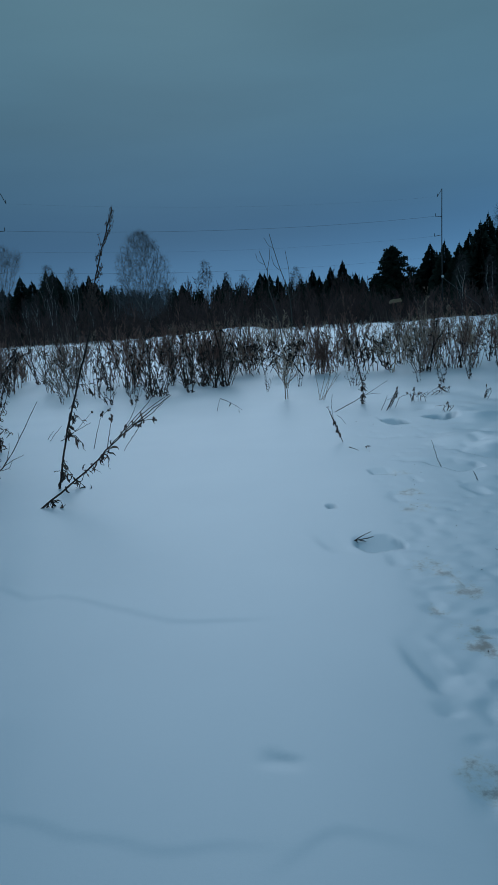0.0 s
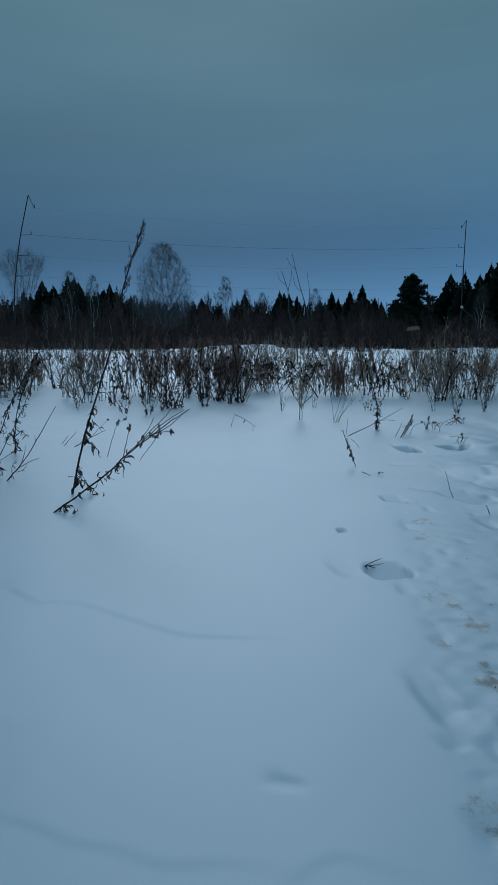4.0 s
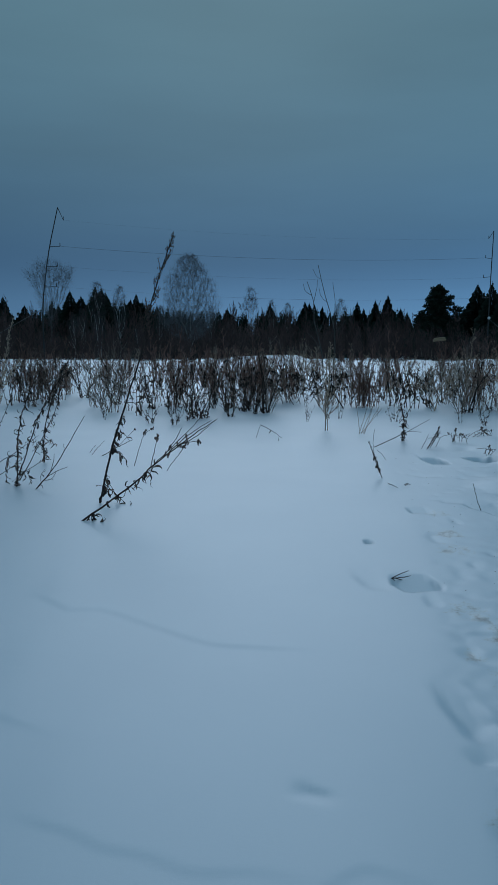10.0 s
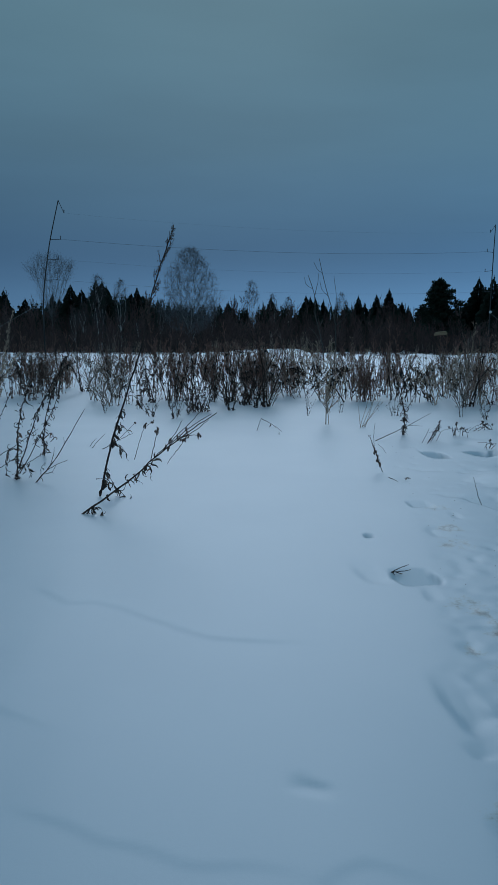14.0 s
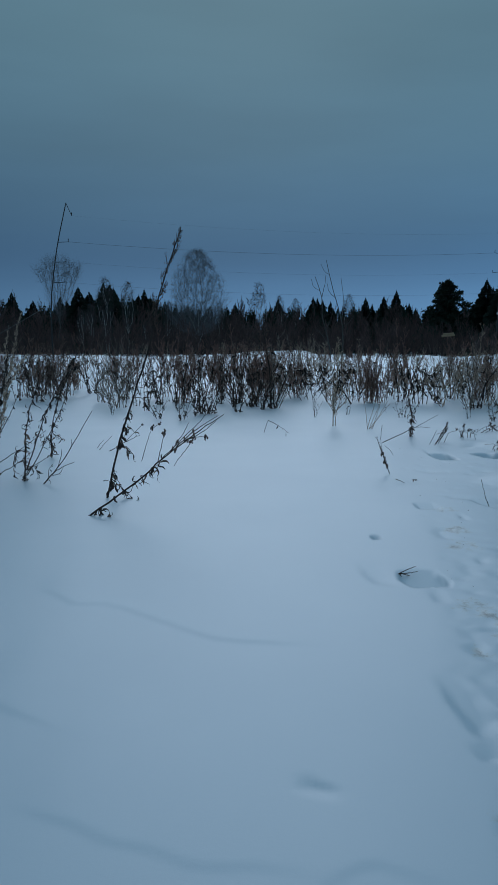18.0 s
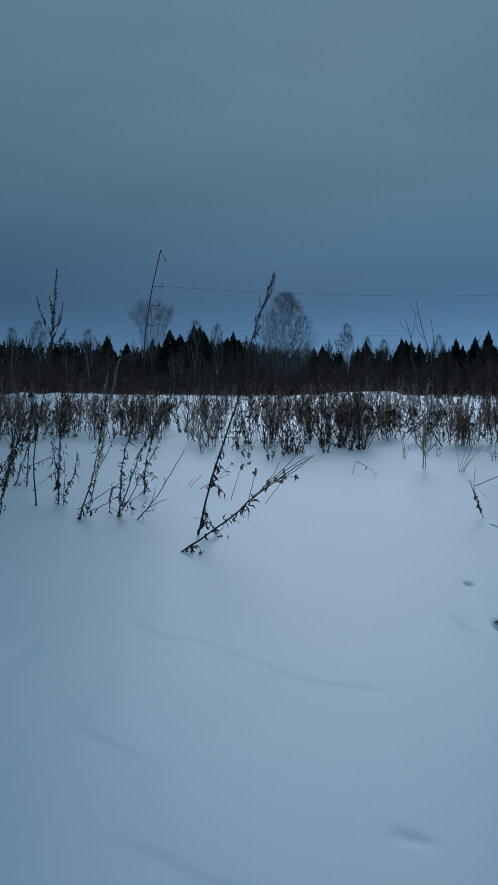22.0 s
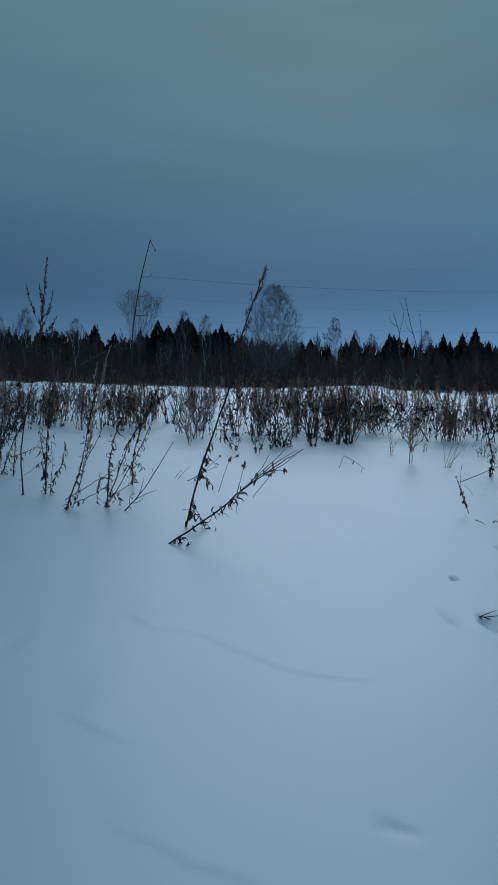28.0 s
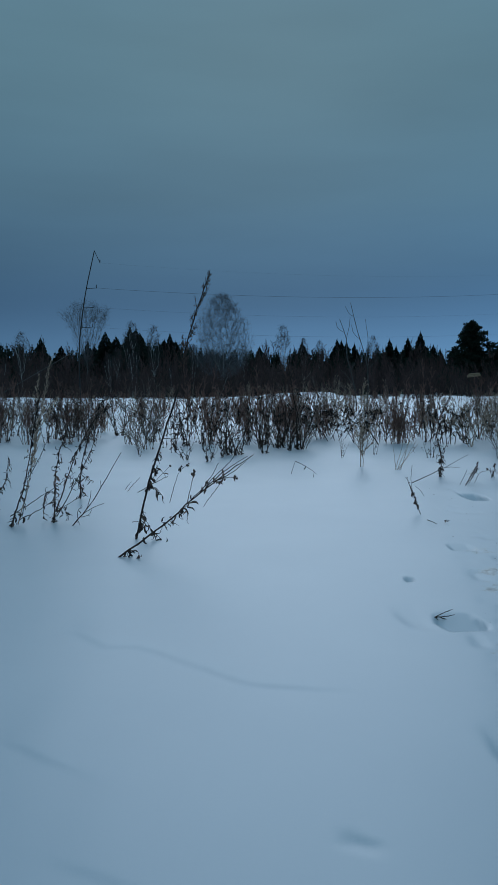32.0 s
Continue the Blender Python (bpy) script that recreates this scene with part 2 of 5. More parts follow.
# ---- mesh building ----
class Shape:
    """Collects rods, blades and buds into one mesh."""

    def __init__(self):
        self.v, self.f = [], []

    def rod(self, pts, r0, r1, sides=4, grown_from=None):
        n, start = len(pts), len(self.v)
        if grown_from is not None:
            self.f.append((grown_from, start, start + 1))
        for i, p in enumerate(pts):
            a, b = pts[max(0, i - 1)], pts[min(n - 1, i + 1)]
            d = (Vector(b) - Vector(a)).normalized()
            s = d.cross(Vector((0.3, 0.9, 0.2)) if abs(d.z) > 0.8 else Vector((0, 0, 1))).normalized()
            u = d.cross(s)
            r = r0 + (r1 - r0) * i / (n - 1)
            for k in range(sides):
                w = 2 * math.pi * k / sides
                self.v.append(Vector(p) + s * (r * math.cos(w)) + u * (r * math.sin(w)))
        for i in range(n - 1):
            for k in range(sides):
                a, b = start + i * sides + k, start + i * sides + (k + 1) % sides
                self.f.append((a, b, b + sides, a + sides))
        self.f.append(tuple(start + k for k in reversed(range(sides))))
        self.f.append(tuple(start + (n - 1) * sides + k for k in range(sides)))

    def blade(self, p, d, width, rng, curl=0.5, segs=4, twist=0.6, droop=0.12, wavy=False):
        """A withered strip from p along d that rolls up on itself, creased down its middle."""
        p, d = Vector(p), Vector(d)
        length = d.length
        d = d.normalized()
        side = d.cross(Vector((rng.uniform(-1, 1), rng.uniform(-1, 1), 0.7))).normalized()
        way = rng.choice((-1, 1))
        start = len(self.v)
        for i in range(segs + 1):
            t = i / segs
            w = width * (0.3 + 2.2 * t * (1 - t)) * (1 - 0.5 * t ** 3)
            up = d.cross(side).normalized()
            self.v += [p + side * w * 0.5 + up * w * 0.3, p.copy(), p - side * w * 0.5 + up * w * 0.3]
            way = rng.choice((-1, 1)) if wavy else way
            d = Matrix.Rotation(way * curl * rng.uniform(0.5, 1.5), 3, side) @ d
            side = Matrix.Rotation(rng.uniform(-1, 1) * twist, 3, d) @ side
            d = (d + Vector((0, 0, -droop))).normalized()
            side = (side - d * side.dot(d)).normalized()
            p = p + d * (length / segs)
        for i in range(segs):
            a = start + i * 3
            self.f += [(a, a + 1, a + 4, a + 3), (a + 1, a + 2, a + 5, a + 4)]

    def bud(self, p, r, rng, tall=1.5):
        p, s = Vector(p), len(self.v)
        tip = Vector((rng.uniform(-0.5, 0.5), rng.uniform(-0.5, 0.5), 1)).normalized()
        x = tip.cross(Vector((1, 0.2, 0))).normalized()
        y = tip.cross(x)
        self.v += [p - tip * r * tall, p + x * r, p + y * r, p - x * r, p - y * r, p + tip * r * tall]
        self.f += [(s, s + 2, s + 1), (s, s + 3, s + 2), (s, s + 4, s + 3), (s, s + 1, s + 4), (s + 5, s + 1, s + 2), (s + 5, s + 2, s + 3), (s + 5, s + 3, s + 4), (s + 5, s + 4, s + 1)]

    def fan(self, p, d, width, rng):
        """A flat ragged spray, as of needles: two crossed slips."""
        p, d = Vector(p), Vector(d)
        s = d.cross(Vector((rng.uniform(-0.6, 0.6), rng.uniform(-0.6, 0.6), 1))).normalized() * width
        a = len(self.v)
        self.v += [p, p + d * 0.45 + s, p + d, p + d * 0.5 - s, p + d * 0.6 + s.cross(d).normalized() * width * 0.9]
        self.f += [(a, a + 1, a + 2), (a, a + 2, a + 3), (a, a + 4, a + 2)]

    def curtain(self, p, d, drop):
        """Needles that hang below a bough."""
        p, d, a = Vector(p), Vector(d), len(self.v)
        self.v += [p, p + d, p + d * 0.7 - Vector((0, 0, drop)), p + d * 0.25 - Vector((0, 0, drop * 0.8))]
        self.f += [(a, a + 1, a + 2), (a, a + 2, a + 3)]

    def data(self, name, material, smooth=False):
        me = bpy.data.meshes.new(name)
        me.from_pydata([tuple(v) for v in self.v], [], self.f)
        me.materials.append(material)
        if smooth:
            me.polygons.foreach_set("use_smooth", [True] * len(me.polygons))
        me.update()
        return me


def part(name, shape, material, parent, label="", smooth=False):
    ob = new(name, shape.data(name, material, smooth) if isinstance(shape, Shape) else shape)
    ob.parent = parent
    return tagged(ob, label)


def curve(pts, n):
    """n + 1 points on a smooth line through pts."""
    P = [Vector(p) for p in pts]
    P = [2 * P[0] - P[1], *P, 2 * P[-1] - P[-2]]
    out = []
    for i in range(n + 1):
        u = i / n * (len(P) - 3)
        k = min(int(u), len(P) - 4)
        u -= k
        a, b, c, d = P[k:k + 4]
        out.append(0.5 * ((2 * b) + (c - a) * u + (2 * a - 5 * b + 4 * c - d) * u * u + (3 * b - a - 3 * c + d) * u ** 3))
    return out


def wild(rng, pts, amount):
    return [p + Vector((rng.uniform(-1, 1), rng.uniform(-1, 1), rng.uniform(-1, 1))) * amount * (1 if 0 < i else 0) for i, p in enumerate(pts)]


# ---- the snow field ----
def value_noise(x, y, size, seed):
    x, y = x / size + 57.3 * seed, y / size + 31.7 * seed
    i, j = np.floor(x).astype(np.int64), np.floor(y).astype(np.int64)
    u, v = x - i, y - j
    u, v = u * u * (3 - 2 * u), v * v * (3 - 2 * v)

    def h(a, b):
        k = (a * 374761393 + b * 668265263 + seed * 1442695041) & 0x7FFFFFFF
        k = ((k ^ (k >> 13)) * 1274126177) & 0x7FFFFFFF
        return ((k ^ (k >> 16)) & 0xFFFF) / 32767.5 - 1.0

    return (h(i, j) * (1 - u) + h(i + 1, j) * u) * (1 - v) + (h(i, j + 1) * (1 - u) + h(i + 1, j + 1) * u) * v


def step(a, b, x):
    t = np.clip((x - a) / (b - a), 0, 1)
    return t * t * (3 - 2 * t)


PATH_Y = [0.0, 1.64, 2.0, 2.32, 2.74, 3.2, 3.64, 3.9, 4.72, 5.72, 6.93, 8.75, 12.0]
PATH_X = [0.55, 0.66, 0.74, 0.78, 0.83, 0.93, 1.0, 1.04, 1.2, 1.33, 1.44, 1.74, 2.3]
PRINTS = [  # boot prints, deepest at the near end: x, y, half length, half width, turn in degrees, depth, softness of the rim
    (0.965, 3.98, 0.125, 0.16, 12, 0.052, 0.14), (0.99, 3.72, 0.15, 0.04, 88, 0.009, 0.8), (0.70, 4.09, 0.22, 0.075, 98, 0.016, 0.9), (0.83, 4.79, 0.02, 0.06, 0, 0.05, 0.4),
    (0.80, 2.55, 0.24, 0.062, 97, 0.022, 0.6), (0.77, 2.20, 0.06, 0.035, 100, 0.010, 0.6), (0.74, 1.80, 0.09, 0.05, 110, 0.014, 0.5),
    (2.20, 8.35, 0.11, 0.26, 6, 0.19, 0.25), (2.76, 8.38, 0.11, 0.22, 12, 0.28, 0.25), (2.03, 5.84, 0.15, 0.30, 20, 0.055, 0.25), (2.46, 6.15, 0.15, 0.28, 25, 0.055, 0.3), (1.40, 5.72, 0.09, 0.12, 8, 0.03, 0.3)]
SCUFFS = [  # shallow dents and, with a depth below nought, the lumps thrown up beside the prints
    (1.93, 4.95, 0.06, 0.16, 5, 0.012, 0.8), (0.197, 1.985, 0.062, 0.032, 155, 0.0062, 0.9), (0.17, 2.02, 0.05, 0.03, 110, 0.003, 1.0),
    (-1.60, 3.22, 0.06, 0.12, 5, 0.0035, 1.2), (2.9, 9.3, 0.18, 0.12, 30, 0.03, 0.5), (3.15, 8.2, 0.25, 0.3, 20, -0.06, 1.2), (2.5, 6.9, 0.3, 0.2, 50, -0.04, 1.2),
    (2.9, 6.5, 0.4, 0.3, 70, -0.06, 1.2), (2.3, 5.35, 0.25, 0.2, 20, -0.02, 1.2)]
RIDGES = [  # x and y along a drift's edge, its height
    ([-1.25, -1.13, -0.93, -0.77, -0.65, -0.48, -0.33, -0.18, 0.13, 0.40], [3.76, 3.71, 3.52, 3.54, 3.46, 3.29, 3.18, 3.10, 3.02, 3.02], 0.0045),
    ([-1.15, -0.98, -0.88, -0.80, -0.71, -0.55], [2.56, 2.49, 2.42, 2.38, 2.32, 2.24], 0.0034),
    ([-0.75, -0.61, -0.51, -0.40, -0.27, -0.16, 0.0, 0.30], [1.92, 1.86, 1.82, 1.74, 1.73, 1.69, 1.67, 1.56], 0.0028),
    ([0.05, 0.18, 0.24, 0.31, 0.44, 0.70], [1.52, 1.58, 1.63, 1.66, 1.60, 1.5], 0.0030)]
STAINS = [(1.13, 3.52, 0.06, 0.95), (1.17, 3.42, 0.045, 0.8), (1.19, 3.18, 0.055, 1.0), (0.985, 2.98, 0.03, 1.25), (1.06, 2.73, 0.06, 1.0), (1.05, 2.62, 0.04, 1.0), (1.07, 2.54, 0.03, 0.9),
          (0.755, 1.84, 0.045, 0.95), (0.785, 1.77, 0.045, 1.0), (1.45, 5.0, 0.07, 0.75), (1.38, 4.62, 0.07, 0.75), (1.5, 5.6, 0.06, 0.7)]  # x, y, size, strength


def height(x, y):
    """The snow's height and the dirt on it at x, y (arrays)."""
    x, y = np.asarray(x, float), np.asarray(y, float)
    near = 1 - step(10, 25, np.abs(y)) * 0.8
    z = 0.035 * value_noise(x, y, 2.6, 1) + 0.005 * value_noise(x, y * 1.4, 0.9, 2) * near
    z = z * step(1.0, 7.0, np.hypot(x, y)) + 0.006 * value_noise(x, y, 1.0, 3) * near
    z = z + step(13, 30, y) * (0.10 * value_noise(x, y, 4.5, 4) + 0.06 * value_noise(x, y, 1.7, 5)) + step(35, 60, y) * 0.22 * value_noise(x, y, 9, 6)
    left = np.interp(y, PATH_Y, PATH_X) + 0.05 * value_noise(x * 0 + 3, y, 0.35, 7) + 0.03 * value_noise(x * 0 + 9, y, 0.13, 8)
    trod = step(-0.04, 0.15, x - left) * (1 - step(1.3, 2.1, x - left)) * (1 - step(8.5, 12.5, y))
    lumps = 0.0016 * value_noise(x, y, 0.18, 9) + 0.0045 * value_noise(x, y, 0.075, 10) * (1 - step(3.5, 6, y)) + 0.0015 * value_noise(x, y, 0.4, 11) - 0.018 * np.maximum(0, value_noise(x, y, 0.10, 20) - 0.5)
    z = z - 0.004 * trod + lumps * trod
    rough = step(0.6, 1.6, x - left) * step(5.0, 6.5, y) * (1 - step(11, 14, y))
    z = z + rough * (0.03 * value_noise(x, y, 0.5, 12) + 0.02 * np.abs(value_noise(x, y, 0.32, 17)) + 0.02 * np.abs(value_noise(x, y, 0.15, 24)) + 0.06 * np.maximum(0, value_noise(x, y, 1.1, 13)))
    for hx, hy, a, b, turn, deep, soft in PRINTS + SCUFFS:
        c, n = math.cos(radians(turn)), math.sin(radians(turn))
        u, v = ((x - hx) * c + (y - hy) * n) / a, (-(x - hx) * n + (y - hy) * c) / b
        q = (np.abs(u) ** 4 + np.abs(v) ** 4) ** 0.25 + 0.13 * value_noise(x, y, 0.13, 14) + 0.06 * value_noise(x, y, 0.05, 22)
        slope = np.clip(0.5 - 0.55 * (y - hy) / math.hypot(a * n, b * c), 0, 1.1) if (hx, hy, a, b, turn, deep, soft) in PRINTS else 1.0
        z = z - deep * slope * (1 - step(1 - soft * 0.7, 1 + soft * 0.5, q))
    for rx, ry, tall in RIDGES:
        d = y - np.interp(x, rx, ry) + 0.03 * value_noise(x, y, 0.3, 15)
        ends = step(rx[0], rx[0] + 0.2, x) * (1 - step(rx[-1] - 0.4, rx[-1], x))
        z = z + tall * ends * step(-0.03, 0.018, d) * (1 - step(0.05, 1.3, d))
    dirt = np.zeros_like(x)
    for sx, sy, r, much in STAINS:
        d = np.hypot((x - sx), (y - sy) * 0.8) / (1.7 * r) + 0.25 * value_noise(x, y, 0.05, 23)
        dirt = np.maximum(dirt, np.exp(-d * d) * much * (0.50 + 0.45 * value_noise(x, y * 0.7, 0.03, 18) + 0.22 * value_noise(x, y, 0.08, 19)))
    dirt = np.maximum(dirt, trod * 0.06)
    bank = step(45, 52, y) * (1 - step(58, 66, y))
    return z + bank * (0.25 * np.maximum(0, value_noise(x, y, 7, 16)) + 0.34 * np.maximum(0, value_noise(x, y, 2.3, 21) - 0.15)) - 0.9 * step(60, 72, y), dirt


def snow_z(x, y):
    return float(height(np.array([x]), np.array([y]))[0][0])


def spread(first, grow, last):
    out, x = [], 0.0
    while x < last:
        x += max(first, grow(x))
        out.append(x)
    return out


def build_ground():
    right = spread(0.021, lambda x: 0.045 * (x - 1.7), 4000)
    xs = np.array([-x for x in reversed(right)] + [0.0] + right)
    ahead = spread(0.016, lambda d: (0.006 if d < 8 else 0.02) * (d + 1.2), 4500)
    back = spread(0.1, lambda d: 0.35 * d, 4500)
    ys = np.array([1.2 - d for d in reversed(back)] + [1.2] + [1.2 + d for d in ahead])
    X, Y = np.meshgrid(xs, ys)
    Z, D = height(X.ravel(), Y.ravel())
    far = np.maximum(np.abs(X.ravel()), np.abs(Y.ravel()))
    Z = np.where(far > 250, 0.0, Z)
    nx, ny = len(xs), len(ys)
    me = bpy.data.meshes.new("snow_ground")
    me.vertices.add(nx * ny)
    me.vertices.foreach_set("co", np.column_stack((X.ravel(), Y.ravel(), Z)).ravel())
    i = (np.arange(ny - 1)[:, None] * nx + np.arange(nx - 1)[None, :]).ravel()
    quads = np.column_stack((i, i + 1, i + nx + 1, i + nx)).ravel()
    me.loops.add(len(quads))
    me.loops.foreach_set("vertex_index", quads)
    me.polygons.add(len(i))
    me.polygons.foreach_set("loop_start", np.arange(len(i)) * 4)
    me.polygons.foreach_set("use_smooth", np.ones(len(i), bool))
    a = me.attributes.new("dirt", "FLOAT", "POINT")
    a.data.foreach_set("value", D.astype(np.float32))
    me.update(calc_edges=True)
    me.validate()
    me.materials.append(SNOW)
    tagged(new("ground", me), "snow-covered field with a trodden, muddied footpath", "snow", kind="structure")


build_ground()


# ---- trees ----
def spruce_shapes(rng, tall, wide, levels=42, arms=15):
    trunk, crown = Shape(), Shape()
    trunk.rod([(0, 0, -0.2), (0.02, 0, tall * 0.5), (0, 0, tall * 0.99)], tall * 0.014, 0.01, 6)
    for i in range(levels):
        t = 0.05 + 0.95 * i / (levels - 1)
        z = tall * t
        reach = min(3.3, wide * (1 - t)) * rng.uniform(0.92, 1.08) + 0.03
        for k in range(max(4, int(arms * (1.1 - t * 0.6)))):
            w = rng.uniform(0, 2 * math.pi)
            r = reach * rng.uniform(0.78, 1.04)
            d = Vector((math.cos(w), math.sin(w), 0))
            sag = -0.38 + 0.55 * t
            for s in range(2):
                a = d * r * (0.08 + 0.45 * s)
                turn = Matrix.Rotation(rng.uniform(-0.4, 0.4), 3, "Z") @ d
                root, way = a + Vector((0, 0, z + sag * a.length)), turn * r * 0.55 + Vector((0, 0, sag * r * 0.55))
                crown.fan(root, way, r * 0.2 + 0.03, rng)
                crown.curtain(root, way, tall / levels * rng.uniform(0.6, 1.4) + r * 0.12)
    crown.rod([(0, 0, tall * 0.93), (0, 0, tall * 1.015)], 0.04, 0.01, 3)
    return trunk, crown


def spruce(seed, tall, wide):
    rng = random.Random(seed)
    tree = tagged(new("spruce_tree"), "dark green spruce with a pointed crown at the field's edge", "tree", "conifers of the forest edge")
    trunk, crown = spruce_shapes(rng, tall, wide)
    part("trunk", trunk, BARK, tree)
    part("crown", crown, NEEDLE, tree)
    return tree


def pine(seed, tall, wide):
    rng = random.Random(seed)
    tree = tagged(new("pine_tree"), "broad dark pine with a rounded, tufted crown", "tree", "conifers of the forest edge")
    trunk, crown = Shape(), Shape()
    trunk.rod(curve([(0, 0, -0.2), (0.1, 0, tall * 0.4), (-0.05, 0.1, tall * 0.75), (0, 0, tall * 0.95)], 8), tall * 0.022, 0.03, 7)
    for i in range(64):
        t = 0.10 + 0.88 * i / 63
        w = i * 2.4 + rng.uniform(-0.4, 0.4)
        r = wide * (math.sin(min(1, (1.06 - t) / 0.9) * math.pi * 0.5) ** 0.95) * rng.uniform(0.6, 1.2)
        a = Vector((0, 0, tall * t - 0.12 * r))
        b = Vector((math.cos(w) * r, math.sin(w) * r, tall * t + r * rng.uniform(0.0, 0.28)))
        trunk.rod(wild(rng, curve([a, (a + b) / 2 - Vector((0, 0, 0.05 * r)), b], 4), 0.05), 0.05, 0.015, 4)
        for s in range(16):
            c = a.lerp(b, rng.uniform(0.12, 1.04)) + Vector((rng.gauss(0, 0.2), rng.gauss(0, 0.2), rng.gauss(0.06, 0.13))) * (0.5 + 0.35 * r)
            for _ in range(9):
                d = Vector((rng.gauss(0, 1), rng.gauss(0, 1), rng.gauss(0.45, 0.7))).normalized() * rng.uniform(0.28, 0.55)
                crown.fan(c, d, 0.11, rng)
    part("trunk", trunk, BARK, tree)
    part("crown", crown, PINE, tree)
    return tree


def grow(shape, rng, p, d, length, r, depth, plan, out):
    """Bare limbs: plan gives, for each level, how many side shoots, their share of the length, how far they lean out, how they curve up."""
    n = 5 if depth == 0 else (3 if depth == 1 else (2 if depth == 2 else 1))
    pts, q, e = [Vector(p)], Vector(p), Vector(d).normalized()
    for _ in range(n):
        bend = plan["bend"][min(depth, len(plan["bend"]) - 1)]
        e = (e + Vector((rng.gauss(0, bend), rng.gauss(0, bend), plan["rise"][min(depth, len(plan["rise"]) - 1)] / n))).normalized()
        q = q + e * (length / n)
        pts.append(q)
    r1 = r * (0.25 if depth == 0 else 0.4)
    (shape if depth == 0 else out).rod(pts, r, r1, 5 if depth == 0 else 3)
    if depth >= len(plan["count"]):
        return
    k = plan["count"][depth]
    for i in range(k):
        t = plan["from"][depth] + (1 - plan["from"][depth]) * (i + rng.random()) / k
        u = min(t, 0.999) * n
        a = pts[int(u)].lerp(pts[int(u) + 1], u - int(u))
        along = (pts[int(u) + 1] - pts[int(u)]).normalized()
        w = rng.uniform(0, 2 * math.pi)
        x = along.cross(Vector((math.cos(w), math.sin(w), 0.31))).normalized()
        lean = plan["lean"][depth] * rng.uniform(0.7, 1.25)
        shoot = along * math.cos(lean) + x * math.sin(lean)
        part_len = length * plan["share"][depth] * rng.uniform(0.6, 1.15) * (1 - plan["taper"][depth] * t)
        grow(shape, rng, a, shoot, part_len, max(plan["thin"], r * plan["slim"][depth] * (1 - 0.5 * t)), depth + 1, plan, out)


SLIM = dict(count=(22, 8, 5), share=(0.3, 0.42, 0.5), lean=(0.6, 0.6, 0.5), taper=(0.5, 0.3, 0.2), slim=(0.35, 0.45, 0.6), bend=(0.05, 0.1, 0.15, 0.2), rise=(0.1, 0.4, 0.2, 0.0), thin=0.011)
SLIM["from"] = (0.35, 0.2, 0.1)


def bare_tree(seed, tall, plan, label, stems=1, bark=None, spread_out=0.0, girth=0.014):
    rng = random.Random(seed)
    tree = tagged(new("birch_tree"), label, "tree", "bare trees of the forest edge")
    trunk, crown = Shape(), Shape()
    for s in range(stems):
        w = rng.uniform(0, 6.28)
        d = Vector((math.cos(w) * spread_out, math.sin(w) * spread_out, 1))
        grow(trunk, rng, (math.cos(w) * 0.15 * (stems > 1), math.sin(w) * 0.15 * (stems > 1), -0.2), d, tall * rng.uniform(0.85, 1.0) + 0.2, tall * girth, 0, plan, crown)
    part("trunk", trunk, bark or BIRCH, tree, smooth=True)
    part("crown", crown, DIMTWIG, tree)
    return tree


